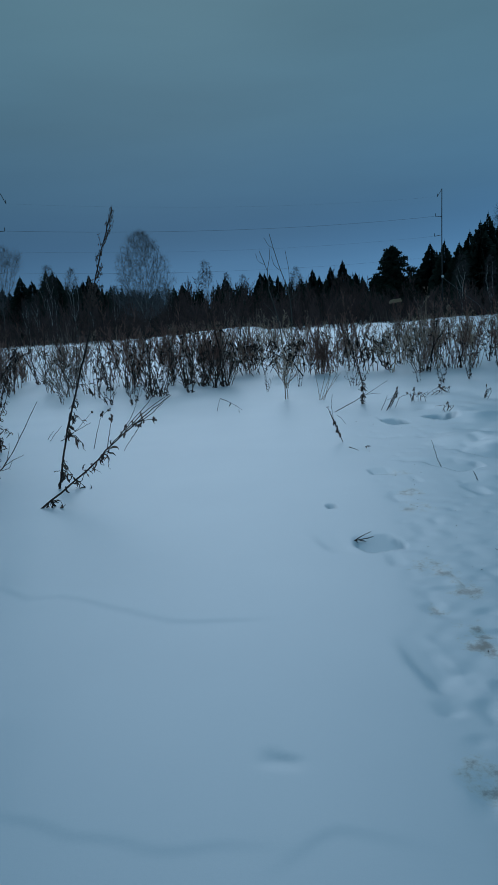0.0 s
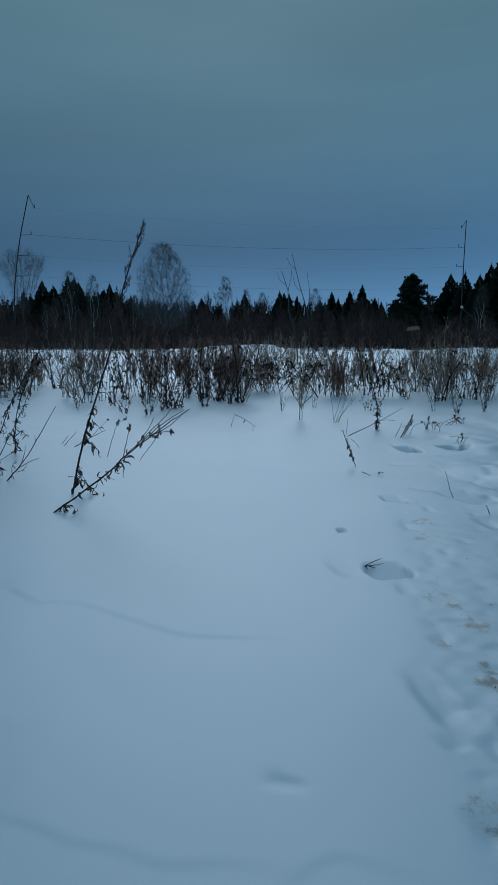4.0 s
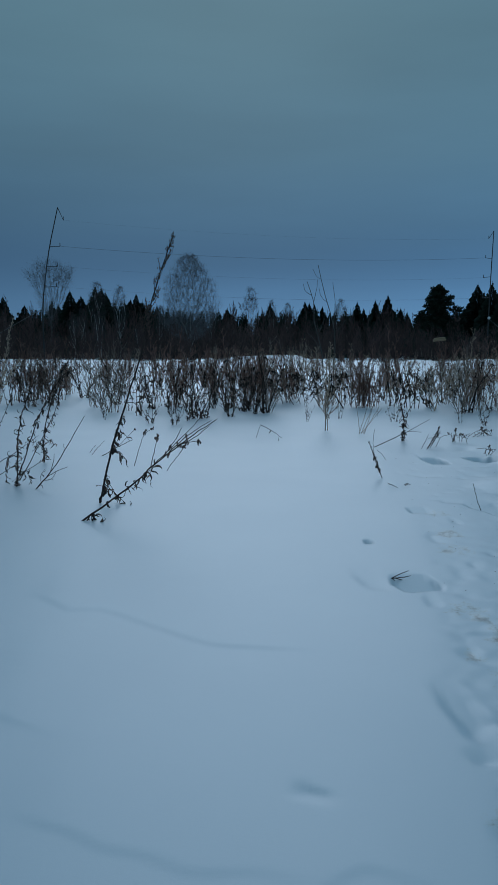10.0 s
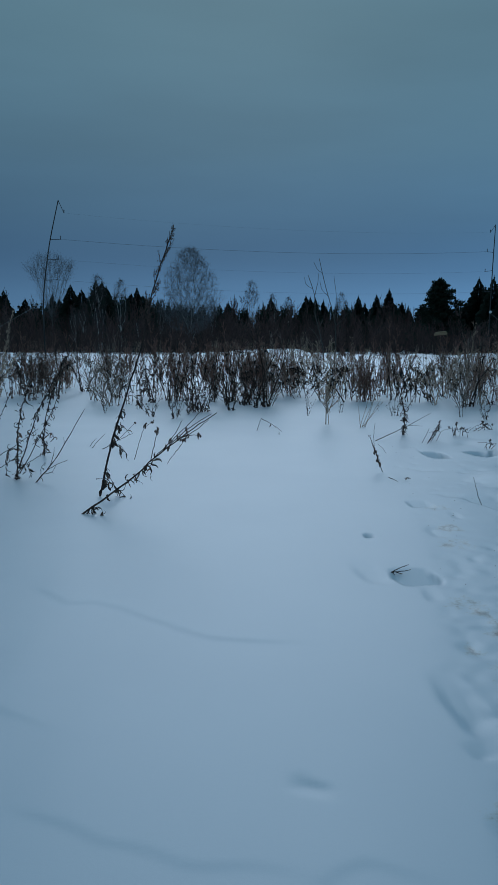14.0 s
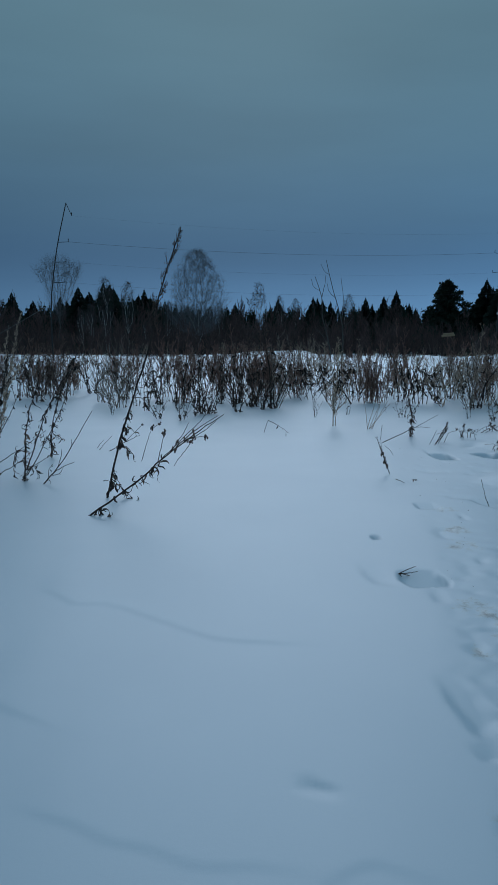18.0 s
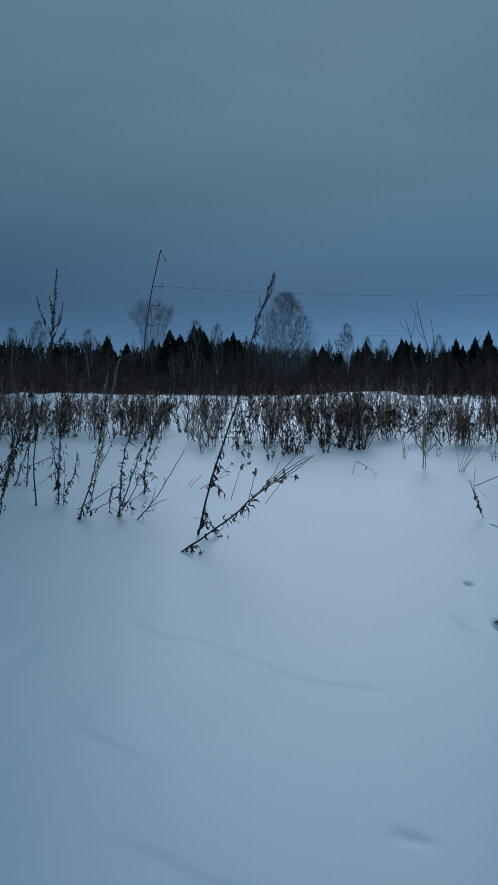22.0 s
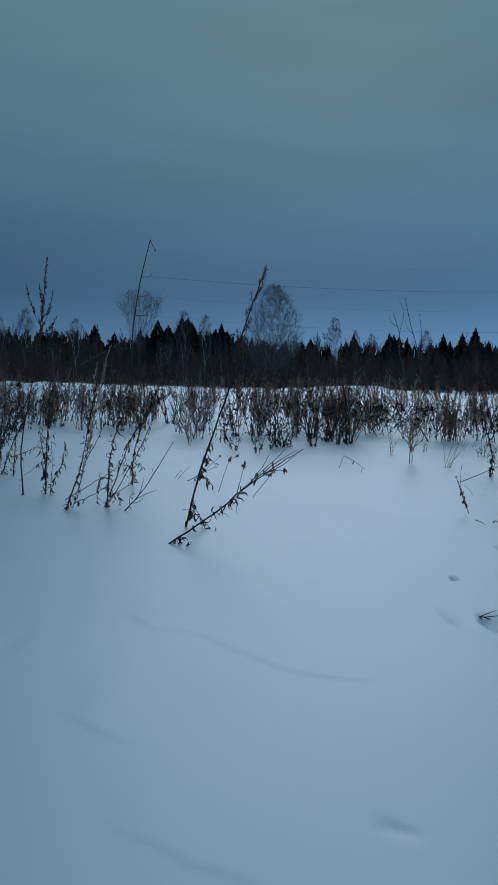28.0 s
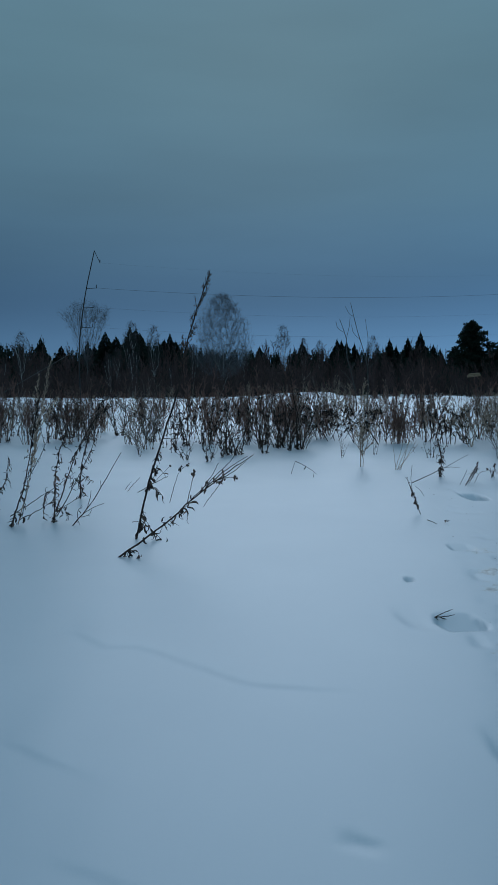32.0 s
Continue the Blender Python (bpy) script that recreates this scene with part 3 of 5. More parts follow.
def domed_tree(seed, tall, middle, low, wide, nodes, twig, label, bark=None, fork=0.75, girth=1.0, shoots=8, twigs=None, vase=0.0, fine=1.0, lobes=0.08):
    """A bare tree whose limbs reach into an egg-shaped crown: each spot joins the limb that leads back soonest."""
    rng = random.Random(seed)
    tree = tagged(new("birch_tree"), label, "tree", "bare trees of the forest edge")
    trunk, crown = Shape(), Shape()
    fork_z = low + (middle - low) * 0.25
    spots = [Vector((rng.gauss(0, 0.03) * i, rng.gauss(0, 0.03) * i, -0.2 + (fork_z + 0.2) * i / 6)) for i in range(7)]
    while len(spots) < nodes:
        v = rng.uniform(-1, 1)
        a, r = rng.uniform(0, 6.28), wide * (1 - abs(v) ** 2.2) ** 0.5 * rng.random() ** 0.42 * (1 - vase * (1 - v) / 2)
        r *= 1 + lobes * (math.sin(3 * a + 4 * v + seed) + 0.7 * math.sin(5 * a - 9 * v))
        spots.append(Vector((r * math.cos(a), r * math.sin(a), middle + v * (tall - middle if v > 0 else middle - low) * (1 - 0.25 * (r / wide) ** 2 * (v > 0)))))
    head = Vector((0, 0, fork_z - 0.8))
    spots[7:] = sorted(spots[7:], key=lambda p: (p - head).length)
    P = np.array([tuple(p) for p in spots])
    way, back, load = np.zeros(len(P)), [0] * len(P), [1] * len(P)
    for i in range(1, len(P)):
        if i < 7:
            back[i] = i - 1
        else:
            d = np.linalg.norm(P[3:i] - P[i], axis=1)
            back[i] = 3 + int(np.argmin(d + fork * way[3:i] + 1.5 * np.maximum(0, P[3:i, 2] - P[i, 2] + 0.05)))
        way[i] = way[back[i]] + np.linalg.norm(P[i] - P[back[i]])
    for i in range(len(P) - 1, 0, -1):
        load[back[i]] += load[i]
    thick = lambda i: girth * 0.0042 * load[i] ** 0.46
    for i in range(1, len(P)):
        a, b = spots[back[i]], spots[i]
        line = wild(rng, [a, a.lerp(b, 0.5)], 0.05 * (b - a).length) + [b]
        (trunk if load[i] > nodes * 0.035 else crown).rod(line, max(0.006, min(thick(back[i]), 1.4 * thick(i))), max(0.005, thick(i)), 5 if load[i] > nodes * 0.035 else 3)
        if i > 7 and load[i] < nodes * 0.03:
            for _ in range(shoots):
                p = a.lerp(b, rng.random())
                d = (b - a).normalized() * 0.7 + Vector((rng.gauss(0, 0.6), rng.gauss(0, 0.6), rng.gauss(0.1, 0.5)))
                q = p + d.normalized() * twig * rng.uniform(0.5, 1.2)
                crown.rod([p, q, q + (d + Vector((0, 0, -0.9 * (1 - vase)))).normalized() * twig * 0.6], 0.0055 * fine, 0.003 * fine, 3)
    part("trunk", trunk, bark or BIRCH, tree, smooth=True)
    part("crown", crown, twigs or TWIG, tree)
    return tree


def put(thing, x, y, turn=0.0, size=1.0, tilt=0.0, z=None):
    thing.matrix_basis = pose(x, y, snow_z(x, y) if z is None else z, tilt, 0, turn) @ Matrix.Scale(size, 4)
    return thing


def again(thing, x, y, turn=0.0, size=1.0, tilt=0.0, z=None):
    return copy_thing(thing, pose(x, y, snow_z(x, y) if z is None else z, tilt, 0, turn) @ Matrix.Scale(size, 4))


def at(u, depth):
    """Across the view: u is the tangent of the bearing from the field's axis."""
    return u * depth


# bearing (tangent), distance, height of the spruces that stand out of the skyline
WEST_SPRUCES = [(-0.336, 118, 9.0), (-0.307, 125, 8.2), (-0.269, 122, 8.8), (-0.260, 128, 8.3), (-0.244, 118, 9.9), (-0.229, 119, 10.0), (-0.209, 112, 10.4), (-0.201, 113, 10.7),
                (-0.195, 116, 9.6), (-0.161, 118, 9.6), (-0.153, 121, 10.0), (-0.145, 118, 9.1), (-0.028, 140, 8.4), (-0.022, 145, 8.2), (-0.404, 135, 8.3), (-0.443, 140, 9.1)]
EAST_SPRUCES = [(0.031, 135, 9.2), (0.079, 138, 9.7), (0.085, 145, 9.9), (0.092, 140, 9.2), (0.103, 142, 8.9), (0.151, 150, 10.4), (0.160, 155, 9.2), (0.176, 150, 10.4),
                (0.193, 140, 11.0), (0.211, 140, 8.4), (0.220, 130, 7.2), (0.299, 110, 7.2), (0.316, 96, 9.2), (0.325, 98, 9.2), (0.336, 92, 9.4), (0.357, 90, 9.4),
                (0.372, 88, 9.9), (0.387, 86, 11.8), (0.398, 87, 12.1), (0.412, 90, 11.7), (0.430, 90, 12.2)]
spruce_kinds = [spruce(100 + i, 10.0, w) for i, w in enumerate((4.8, 5.4, 4.0, 5.1))]
pick = random.Random(5)
for i, (u, far, tall) in enumerate(WEST_SPRUCES + EAST_SPRUCES):
    kind = spruce_kinds[i % 4]
    (put if i < 4 else again)(kind if i < 4 or not 0.0 < u < 0.25 else spruce_kinds[2], at(u, far), far, pick.uniform(0, 360), (tall + 0.9) / 10.0)
put(pine(7, 9.9, 3.9), at(0.262, 95), 95, 30, 0.98)
put(pine(8, 8.0, 2.0), at(0.238, 112), 112, 200, 0.85)

# bare birches and aspens in front of the forest
put(domed_tree(21, 13.3, 6.6, 3.0, 3.7, 1800, 0.46, "bare grey birch with a wide, finely branched crown", girth=0.5, shoots=10, fine=0.7, lobes=0.09), at(-0.080, 90), 90, 40)
put(domed_tree(22, 10.3, 8.4, 4.4, 3.6, 420, 0.5, "bare aspen with a thin, spreading crown behind a pole", bark=GREYBARK, fork=0.9, girth=0.75, shoots=7, vase=0.8, fine=0.6), at(-0.271, 72), 72, 0)
slim_a = put(domed_tree(23, 10.6, 7.6, 3.2, 1.25, 260, 0.42, "slender bare birch with a pale trunk", girth=1.1, twigs=DIMTWIG), at(-0.207, 100), 100, 10)
slim_b = put(domed_tree(24, 9.6, 6.8, 3.4, 1.0, 200, 0.42, "slender bare birch with a pale trunk", girth=1.1, twigs=DIMTWIG), at(-0.176, 95), 95, 50)
slim_c = put(bare_tree(25, 8.0, SLIM, "forked bare birch with pale stems", stems=2, spread_out=0.18), at(-0.203, 84), 84, 80, 0.75)
for kind, u, far, size in ((slim_a, 0.004, 118, 1.07), (slim_b, 0.033, 125, 1.0), (slim_b, -0.240, 86, 0.6), (slim_a, -0.228, 90, 0.62), (slim_c, -0.150, 92, 0.72), (slim_b, 0.055, 128, 0.98), (slim_a, 0.128, 120, 0.9),
                           (slim_c, -0.395, 90, 0.85), (slim_b, -0.365, 95, 0.95), (slim_a, -0.44, 92, 0.95), (slim_c, -0.335, 100, 0.8), (slim_a, 0.418, 92, 1.35), (slim_b, 0.40, 74, 0.7), 
                           (slim_b, -0.12, 96, 0.75), (slim_c, -0.105, 98, 0.8), (slim_a, 0.36, 70, 0.62), (slim_b, -0.48, 96, 1.0), (slim_a, -0.05, 104, 0.7)):
    again(kind, at(u, far), far, pick.uniform(0, 360), size)


# brush of leafless willow in front of the trees
THICKET = dict(count=(8, 4, 2), share=(0.42, 0.5, 0.5), lean=(0.5, 0.5, 0.5), taper=(0.4, 0.3, 0.2), slim=(0.5, 0.6, 0.7), bend=(0.1, 0.12, 0.15, 0.2), rise=(0.4, 0.4, 0.3, 0.1), thin=0.015)
THICKET["from"] = (0.15, 0.1, 0.1)


def shrub(seed, tall):
    rng = random.Random(seed)
    bush = tagged(new("willow_shrub"), "leafless brown willow shrub at the forest edge", "shrub", "brush at the forest edge")
    stems, twigs = Shape(), Shape()
    for _ in range(7):
        w = rng.uniform(0, 6.28)
        grow(stems, rng, (math.cos(w) * 0.3, math.sin(w) * 0.3, -0.1), Vector((math.cos(w) * 0.5, math.sin(w) * 0.5, 1)), tall * rng.uniform(0.7, 1.05), 0.022, 0, THICKET, twigs)
    part("trunk", stems, BRUSH, bush)
    part("crown", twigs, BRUSH, bush)
    return bush


shrub_kinds = [shrub(200 + i, 3.6) for i in range(5)]
made = 0
for row, far in enumerate((62, 67, 75, 87)):
    for i in range(42):
        u = -0.52 + 1.0 * (i + pick.random()) / 42
        d = far + pick.uniform(-2, 2)
        size = pick.uniform(0.75, 1.25) * (0.8 + 0.09 * row)
        (put if made < 5 else again)(shrub_kinds[made % 5], at(u, d), d, pick.uniform(0, 360), size)
        made += 1

for i in range(80):  # taller bare brush among the front trunks of the forest
    u, d = -0.56 + 1.06 * (i + pick.random()) / 80, pick.uniform(98, 111)
    rise = np.interp(u, (-0.5, -0.36, -0.3, 0.0, 0.25, 0.45), (0.060, 0.056, 0.049, 0.047, 0.049, 0.062))
    again(shrub_kinds[i % 5], at(u, d), d, pick.uniform(0, 360), (2.25 + d * (rise + pick.uniform(-0.012, 0.004))) / 3.6)


def far_woods():
    """The closed forest behind the single trees."""
    rng, body = random.Random(77), Shape()
    for i in range(420):
        u, d = rng.uniform(-0.62, 0.58) if i < 350 else rng.uniform(-0.30, -0.08), rng.uniform(112, 190)
        rise = np.interp(u, (-0.5, -0.36, -0.3, -0.25, -0.2, -0.16, -0.13, -0.09, 0.0, 0.2, 0.3, 0.45), (0.064, 0.060, 0.050, 0.052, 0.057, 0.061, 0.057, 0.048, 0.047, 0.049, 0.056, 0.070))
        tall = 2.25 + d * (rise + rng.uniform(-0.011, 0.001))
        _, crown = spruce_shapes(rng, tall, rng.uniform(3.0, 4.2), 18, 6)
        s, base = len(body.v), Vector((u * d, d, -0.9))
        body.v += [v + base for v in crown.v]
        body.f += [tuple(k + s for k in f) for f in crown.f]
    tagged(new("far_woods", body.data("far_woods", NEEDLE)), "dense dark spruce forest behind the snowy field", "forest", kind="stuff")


far_woods()


# ---- the power line ----
def utility_pole(line, arms, hook, guy_from, guy_to, box=None):
    """line: the shaft's points; arms: (root, end) pairs; hook: the top strut."""
    foot = Vector(line[0])
    pole = tagged(new("utility_pole"), "thin weathered wooden power pole with side brackets and a guy wire", "utility pole", "poles of the power line")
    pole.location = foot
    rel = lambda p: Vector(p) - foot
    s = Shape()
    s.rod([Vector((0, 0, -0.4))] + [rel(p) for p in curve(line, 14)], 0.05, 0.03, 8)
    part("shaft", s, POLEWOOD, pole, smooth=True)
    for a, b in [*arms, hook]:
        s = Shape()
        s.rod([rel(a), rel(b)], 0.022, 0.018, 5)
        bracket = part("bracket", s, STEEL, pole)
        s = Shape()
        for k, r in enumerate((0.016, 0.028, 0.02, 0.03, 0.012)):
            s.rod([rel(b) + Vector((0, 0, 0.05 * k - 0.02)), rel(b) + Vector((0, 0, 0.05 * k + 0.03))], r, r * 0.9, 8)
        part("insulator", s, STEEL, bracket, "dark insulator")
    s = Shape()
    s.rod([rel(guy_from), rel(guy_to)], 0.013, 0.013, 5)
    part("guy_wire", s, GALV, pole, "pale guy wire")
    if box:
        s = Shape()
        for k, r in enumerate((0.07, 0.11, 0.11, 0.06)):
            s.rod([rel(box) + Vector((-0.09 + 0.05 * k, -0.08, 0)), rel(box) + Vector((-0.04 + 0.05 * k, -0.08, 0))], r, r, 8)
        part("guy_insulator", s, PORCELAIN, pole, "white guy insulator")
    return pole


LP = [(-12.95, 46, 0.0), (-12.98, 46, 1.2), (-12.95, 46, 3.6), (-12.78, 46, 5.1), (-12.42, 46, 7.25), (-11.80, 46, 9.78)]
RP = [(18.95, 57, 0.0), (18.95, 57, 3.4), (18.99, 57, 6.8), (19.06, 57, 10.05)]
L_ARMS = [((-12.40, 46, 7.40), (-11.72, 45.95, 7.42)), ((-12.58, 46, 6.18), (-11.9, 45.95, 6.2)), ((-12.73, 46, 4.93), (-12.02, 45.95, 4.95))]
R_ARMS = [((19.03, 57, 7.95), (18.48, 56.9, 8.0)), ((19.0, 57, 6.58), (18.38, 56.9, 6.5)), ((18.99, 57, 5.0), (18.38, 56.9, 4.95))]
L_HOOK, R_HOOK = ((-11.80, 46, 9.76), (-11.45, 45.95, 9.0)), ((19.06, 57, 10.03), (18.66, 56.9, 9.45))
utility_pole(LP, L_ARMS, L_HOOK, (-12.95, 46, 3.6), (-19.4, 45.5, -0.05))
utility_pole(RP, R_ARMS, R_HOOK, (18.95, 57, 3.35), (23.0, 56.5, -0.05), (18.95, 57, 3.4))
for (_, a), (_, b), thick in zip([*L_ARMS, L_HOOK], [*R_ARMS, R_HOOK], (0.006, 0.0028, 0.0038, 0.0016)):
    s, a, b = Shape(), Vector(a), Vector(b)
    s.rod([a.lerp(b, t / 24) + Vector((0, 0, -1.8 * (t / 24) * (1 - t / 24))) for t in range(25)], thick, thick, 4)
    tagged(new("power_cable", s.data("power_cable", STEEL)), "thin dark overhead cable sagging between two poles", "cable", "cables of the power line")


# ---- dry weeds ----
def leafy(rng, shape, pts, count, size, width, lo=0.1, hi=1.0, curl=0.7):
    n = len(pts) - 1
    for _ in range(count):
        u = rng.uniform(lo, hi) * n * 0.999
        p = pts[int(u)].lerp(pts[int(u) + 1], u - int(u))
        w = rng.uniform(0, 6.28)
        shape.blade(p, Vector((math.cos(w), math.sin(w), rng.uniform(-0.9, 0.5))) * size * rng.uniform(0.5, 1.3), width * rng.uniform(0.6, 1.3), rng, curl, 5, 0.6, 0.3, True)


def spikes(rng, stems, buds, pts, lo, hi, count, longest, bud, per):
    """Short upright shoots set with seed buds, longest low down."""
    n = len(pts) - 1
    for i in range(count):
        t = lo + (hi - lo) * (i + rng.random()) / count
        u = min(t, 0.999) * n
        p, e = pts[int(u)].lerp(pts[int(u) + 1], u - int(u)), (pts[int(u) + 1] - pts[int(u)]).normalized()
        w = rng.uniform(0, 6.28)
        k = longest * (1 - 0.8 * (t - lo) / (hi - lo)) * rng.uniform(0.5, 1.1)
        q = p + (e * 0.9 + Vector((math.cos(w), math.sin(w), 0.1)) * 0.42).normalized() * k
        line = curve([p, p.lerp(q, 0.5) + Vector((0, 0, -0.06 * k)), q], 3)
        stems.rod(line, 0.0025, 0.0015, 3)
        for b in range(max(1, round(per * k / longest))):
            c = rng.random()
            m = line[0].lerp(line[-1], 0.2 + 0.8 * c)
            buds.bud(m + Vector((rng.gauss(0, 0.006), rng.gauss(0, 0.006), rng.gauss(0, 0.006))), bud * rng.uniform(0.6, 1.3) * (1.1 - 0.5 * c) * (1.05 - 0.45 * (t - lo) / (hi - lo)), rng, 2.0)


def field_weed(seed, name, label, tall, stems, fan, arch, bark, leaves=None, boughs=None, spray=None, girth=0.009, foot=0.05):
    """A clump of dry stalks. fan: how far they spread, arch: how they bow over. leaves: (how many to a stalk, length, width, from, to, material);
    boughs: (how many, from, length, lean); spray: (tufts to a metre, their length, seeds to a tuft, from, material)."""
    rng = random.Random(seed)
    plant = tagged(new(name), label, "weed", "dry weeds of the field")
    turn = rng.uniform(0, 6.28)
    for n in range(stems):
        stalk, foliage, heads = Shape(), Shape(), Shape()
        w, k = turn + 6.28 * n / stems + rng.uniform(-0.7, 0.7), fan * rng.uniform(0.1, 1.0)
        h = tall * rng.uniform(0.62, 1.05)
        out = Vector((math.cos(w), math.sin(w), 0))
        root = out * foot * rng.random() + Vector((rng.gauss(0, foot), rng.gauss(0, foot), -0.12))
        tip = root + out * k * h + Vector((0, 0, 0.12 + h * (1 - 0.3 * k * arch)))
        mid = root.lerp(tip, 0.52) + Vector((0, 0, arch * k * h * 0.22)) + Vector((rng.gauss(0, 0.03), rng.gauss(0, 0.03), 0)) * h
        pts = wild(rng, curve([root, root.lerp(mid, 0.5) + Vector((0, 0, 0.03 * arch)), mid, tip], 8), 0.010)
        stalk.rod(pts, girth * rng.uniform(0.8, 1.15), girth * 0.35, 4)
        lines = [(pts, 1.0)]
        for _ in range(round(boughs[0] * rng.uniform(0.7, 1.3)) if boughs else 0):
            t = rng.uniform(boughs[1], 0.97)
            u = t * 8 * 0.999
            p, e = pts[int(u)].lerp(pts[int(u) + 1], u - int(u)), (pts[int(u) + 1] - pts[int(u)]).normalized()
            v = rng.uniform(0, 6.28)
            side = (Vector((math.cos(v), math.sin(v), 0.15)) * boughs[3] + e).normalized()
            q = p + side * boughs[2] * rng.uniform(0.5, 1.15) * (1.25 - 0.7 * t)
            line = wild(rng, curve([p, p.lerp(q, 0.55) + (q - p).length * Vector((rng.gauss(0, 0.07), rng.gauss(0, 0.07), -0.08)), q], 4), 0.006)
            stalk.rod(line, girth * 0.5, girth * 0.25, 3, 4 * int(u))
            lines.append((line, 0.0))
        for line, low in lines:
            span = (line[-1] - line[0]).length
            if leaves:
                for _ in range(round(leaves[0] * (1 if low else 0.22) / 3 * rng.uniform(0.6, 1.4))):  # they hang in bunches
                    t = rng.uniform(leaves[3] if low else 0.3, leaves[4] if low else 0.98)
                    leafy(rng, foliage, line, 3, leaves[1], leaves[2], t, min(1.0, t + 0.06), 0.8)
            if spray:
                for _ in range(round(spray[0] * span * ((1 - spray[3]) if low else 1.0))):
                    t = rng.uniform(spray[3] if low else 0.15, 1.0) * (len(line) - 1) * 0.999
                    p, e = line[int(t)].lerp(line[int(t) + 1], t - int(t)), (line[int(t) + 1] - line[int(t)]).normalized()
                    v = rng.uniform(0, 6.28)
                    d = (e + Vector((math.cos(v), math.sin(v), 0.2)) * rng.uniform(0.3, 0.8)).normalized() * spray[1] * rng.uniform(0.5, 1.2)
                    heads.fan(p, d, 0.0035, rng)
                    for _ in range(spray[2]):
                        a = p + d * rng.uniform(0.25, 1.0)
                        heads.fan(a, Vector((rng.gauss(0, 1), rng.gauss(0, 1), rng.gauss(0.4, 1))).normalized() * rng.uniform(0.014, 0.03), 0.006, rng)
        stem = part("stalk", stalk, bark, plant)
        if foliage.v:
            tagged(part("foliage", foliage, leaves[5], stem), kind="stuff")
        if heads.v:
            tagged(part("seed_plume", heads, spray[4], stem), kind="stuff")
    return plant


DARK = "clump of dark brown dry weed stalks with curled leaves in snow"
RED = "tall russet-brown dry mugwort clump with feathery seed plumes"
PALE = "clump of pale straw-coloured dry grass stalks in snow"
LEAFY = "dense dry weed stalks strung with curled grey-brown leaves"
BARE = "pale leafless branched weed with crooked grey-brown stems"
BROAD = "low arching dry weed hung with broad dark withered leaves"
SHOCK = "dense russet shock of dry mugwort stalks"
KINDS = dict(
    dark=[field_weed(300 + i, "dry_weed", DARK, h, n, f, 0.5, STALK if i % 2 else BELTSTALK, (lc, 0.08, 0.024, 0.04, 0.38, LEAF), (4, 0.25, 0.42, 0.7), (5, 0.05, 2, 0.6, SEED))
          for i, (h, n, f, lc) in enumerate(((1.5, 4, 0.5, 16), (1.15, 4, 0.7, 22), (1.7, 3, 0.45, 14), (1.3, 5, 0.6, 18), (0.85, 3, 0.9, 20)))],
    red=[field_weed(320 + i, "dry_mugwort", RED, h, n, f, 0.2, RUSSET, (4, 0.08, 0.02, 0.05, 0.45, GREYLEAF), (15, 0.42, 0.46, 0.5), (38, 0.06, 3, 0.5, RUSSET), 0.008)
         for i, (h, n, f) in enumerate(((2.0, 4, 0.28), (1.75, 5, 0.35), (2.25, 3, 0.25), (1.5, 4, 0.4)))],
    pale=[field_weed(340 + i, "dry_grass", PALE, h, n, f, 1.2, STRAW, (3, 0.09, 0.012, 0.1, 0.9, STRAW), b, sp, 0.006)
          for i, (h, n, f, b, sp) in enumerate(((1.3, 6, 0.8, (4, 0.35, 0.4, 0.6), (12, 0.07, 2, 0.5, STRAW)), (1.0, 7, 1.0, (3, 0.3, 0.35, 0.7), None), (1.75, 3, 0.35, (9, 0.4, 0.4, 0.6), (24, 0.08, 3, 0.4, STRAW)), (1.15, 6, 0.9, (4, 0.3, 0.4, 0.6), None)))],
    leafy=[field_weed(360 + i, "dry_weed", LEAFY, h, n, f, 0.3, BELTSTALK, (30, 0.085, 0.022, 0.06, 0.97, GREYLEAF), (4, 0.4, 0.35, 0.5), (8, 0.05, 2, 0.75, SEED))
           for i, (h, n, f) in enumerate(((1.3, 5, 0.3), (1.1, 5, 0.4), (1.5, 4, 0.3)))],
    bare=[field_weed(380 + i, "dry_weed", BARE, h, n, f, -0.5, PALESTEM, (3, 0.07, 0.018, 0.1, 0.9, GREYLEAF), (8, 0.2, 0.5, 0.65), (4, 0.05, 1, 0.6, PALESTEM), 0.008)
          for i, (h, n, f) in enumerate(((1.35, 6, 0.6), (1.1, 5, 0.8), (1.5, 5, 0.5)))],
    broad=[field_weed(400 + i, "dry_weed", BROAD, h, n, f, 0.9, STALK, (9, 0.10, 0.036, 0.35, 1.0, LEAF), (5, 0.3, 0.5, 0.9), (3, 0.05, 2, 0.7, SEED), 0.008)
           for i, (h, n, f) in enumerate(((0.95, 4, 1.0), (1.1, 4, 0.8), (0.8, 3, 1.2)))],
    shock=[field_weed(420 + i, "dry_mugwort", SHOCK, h, n, f, -0.2, RUSSET, (5, 0.08, 0.02, 0.05, 0.6, GREYLEAF), (8, 0.25, 0.4, 0.4), (22, 0.06, 2, 0.25, RUSSET), 0.007, 0.10)
           for i, (h, n, f) in enumerate(((1.25, 10, 0.3), (1.05, 8, 0.4)))])
used = set()


def sow(kind, x, y, size=1.0):
    thing = KINDS[kind][pick.randrange(len(KINDS[kind]))]
    if thing in used:
        again(thing, x, y, pick.uniform(0, 360), size, pick.uniform(-5, 5))
    else:
        used.add(thing)
        put(thing, x, y, pick.uniform(0, 360), size)


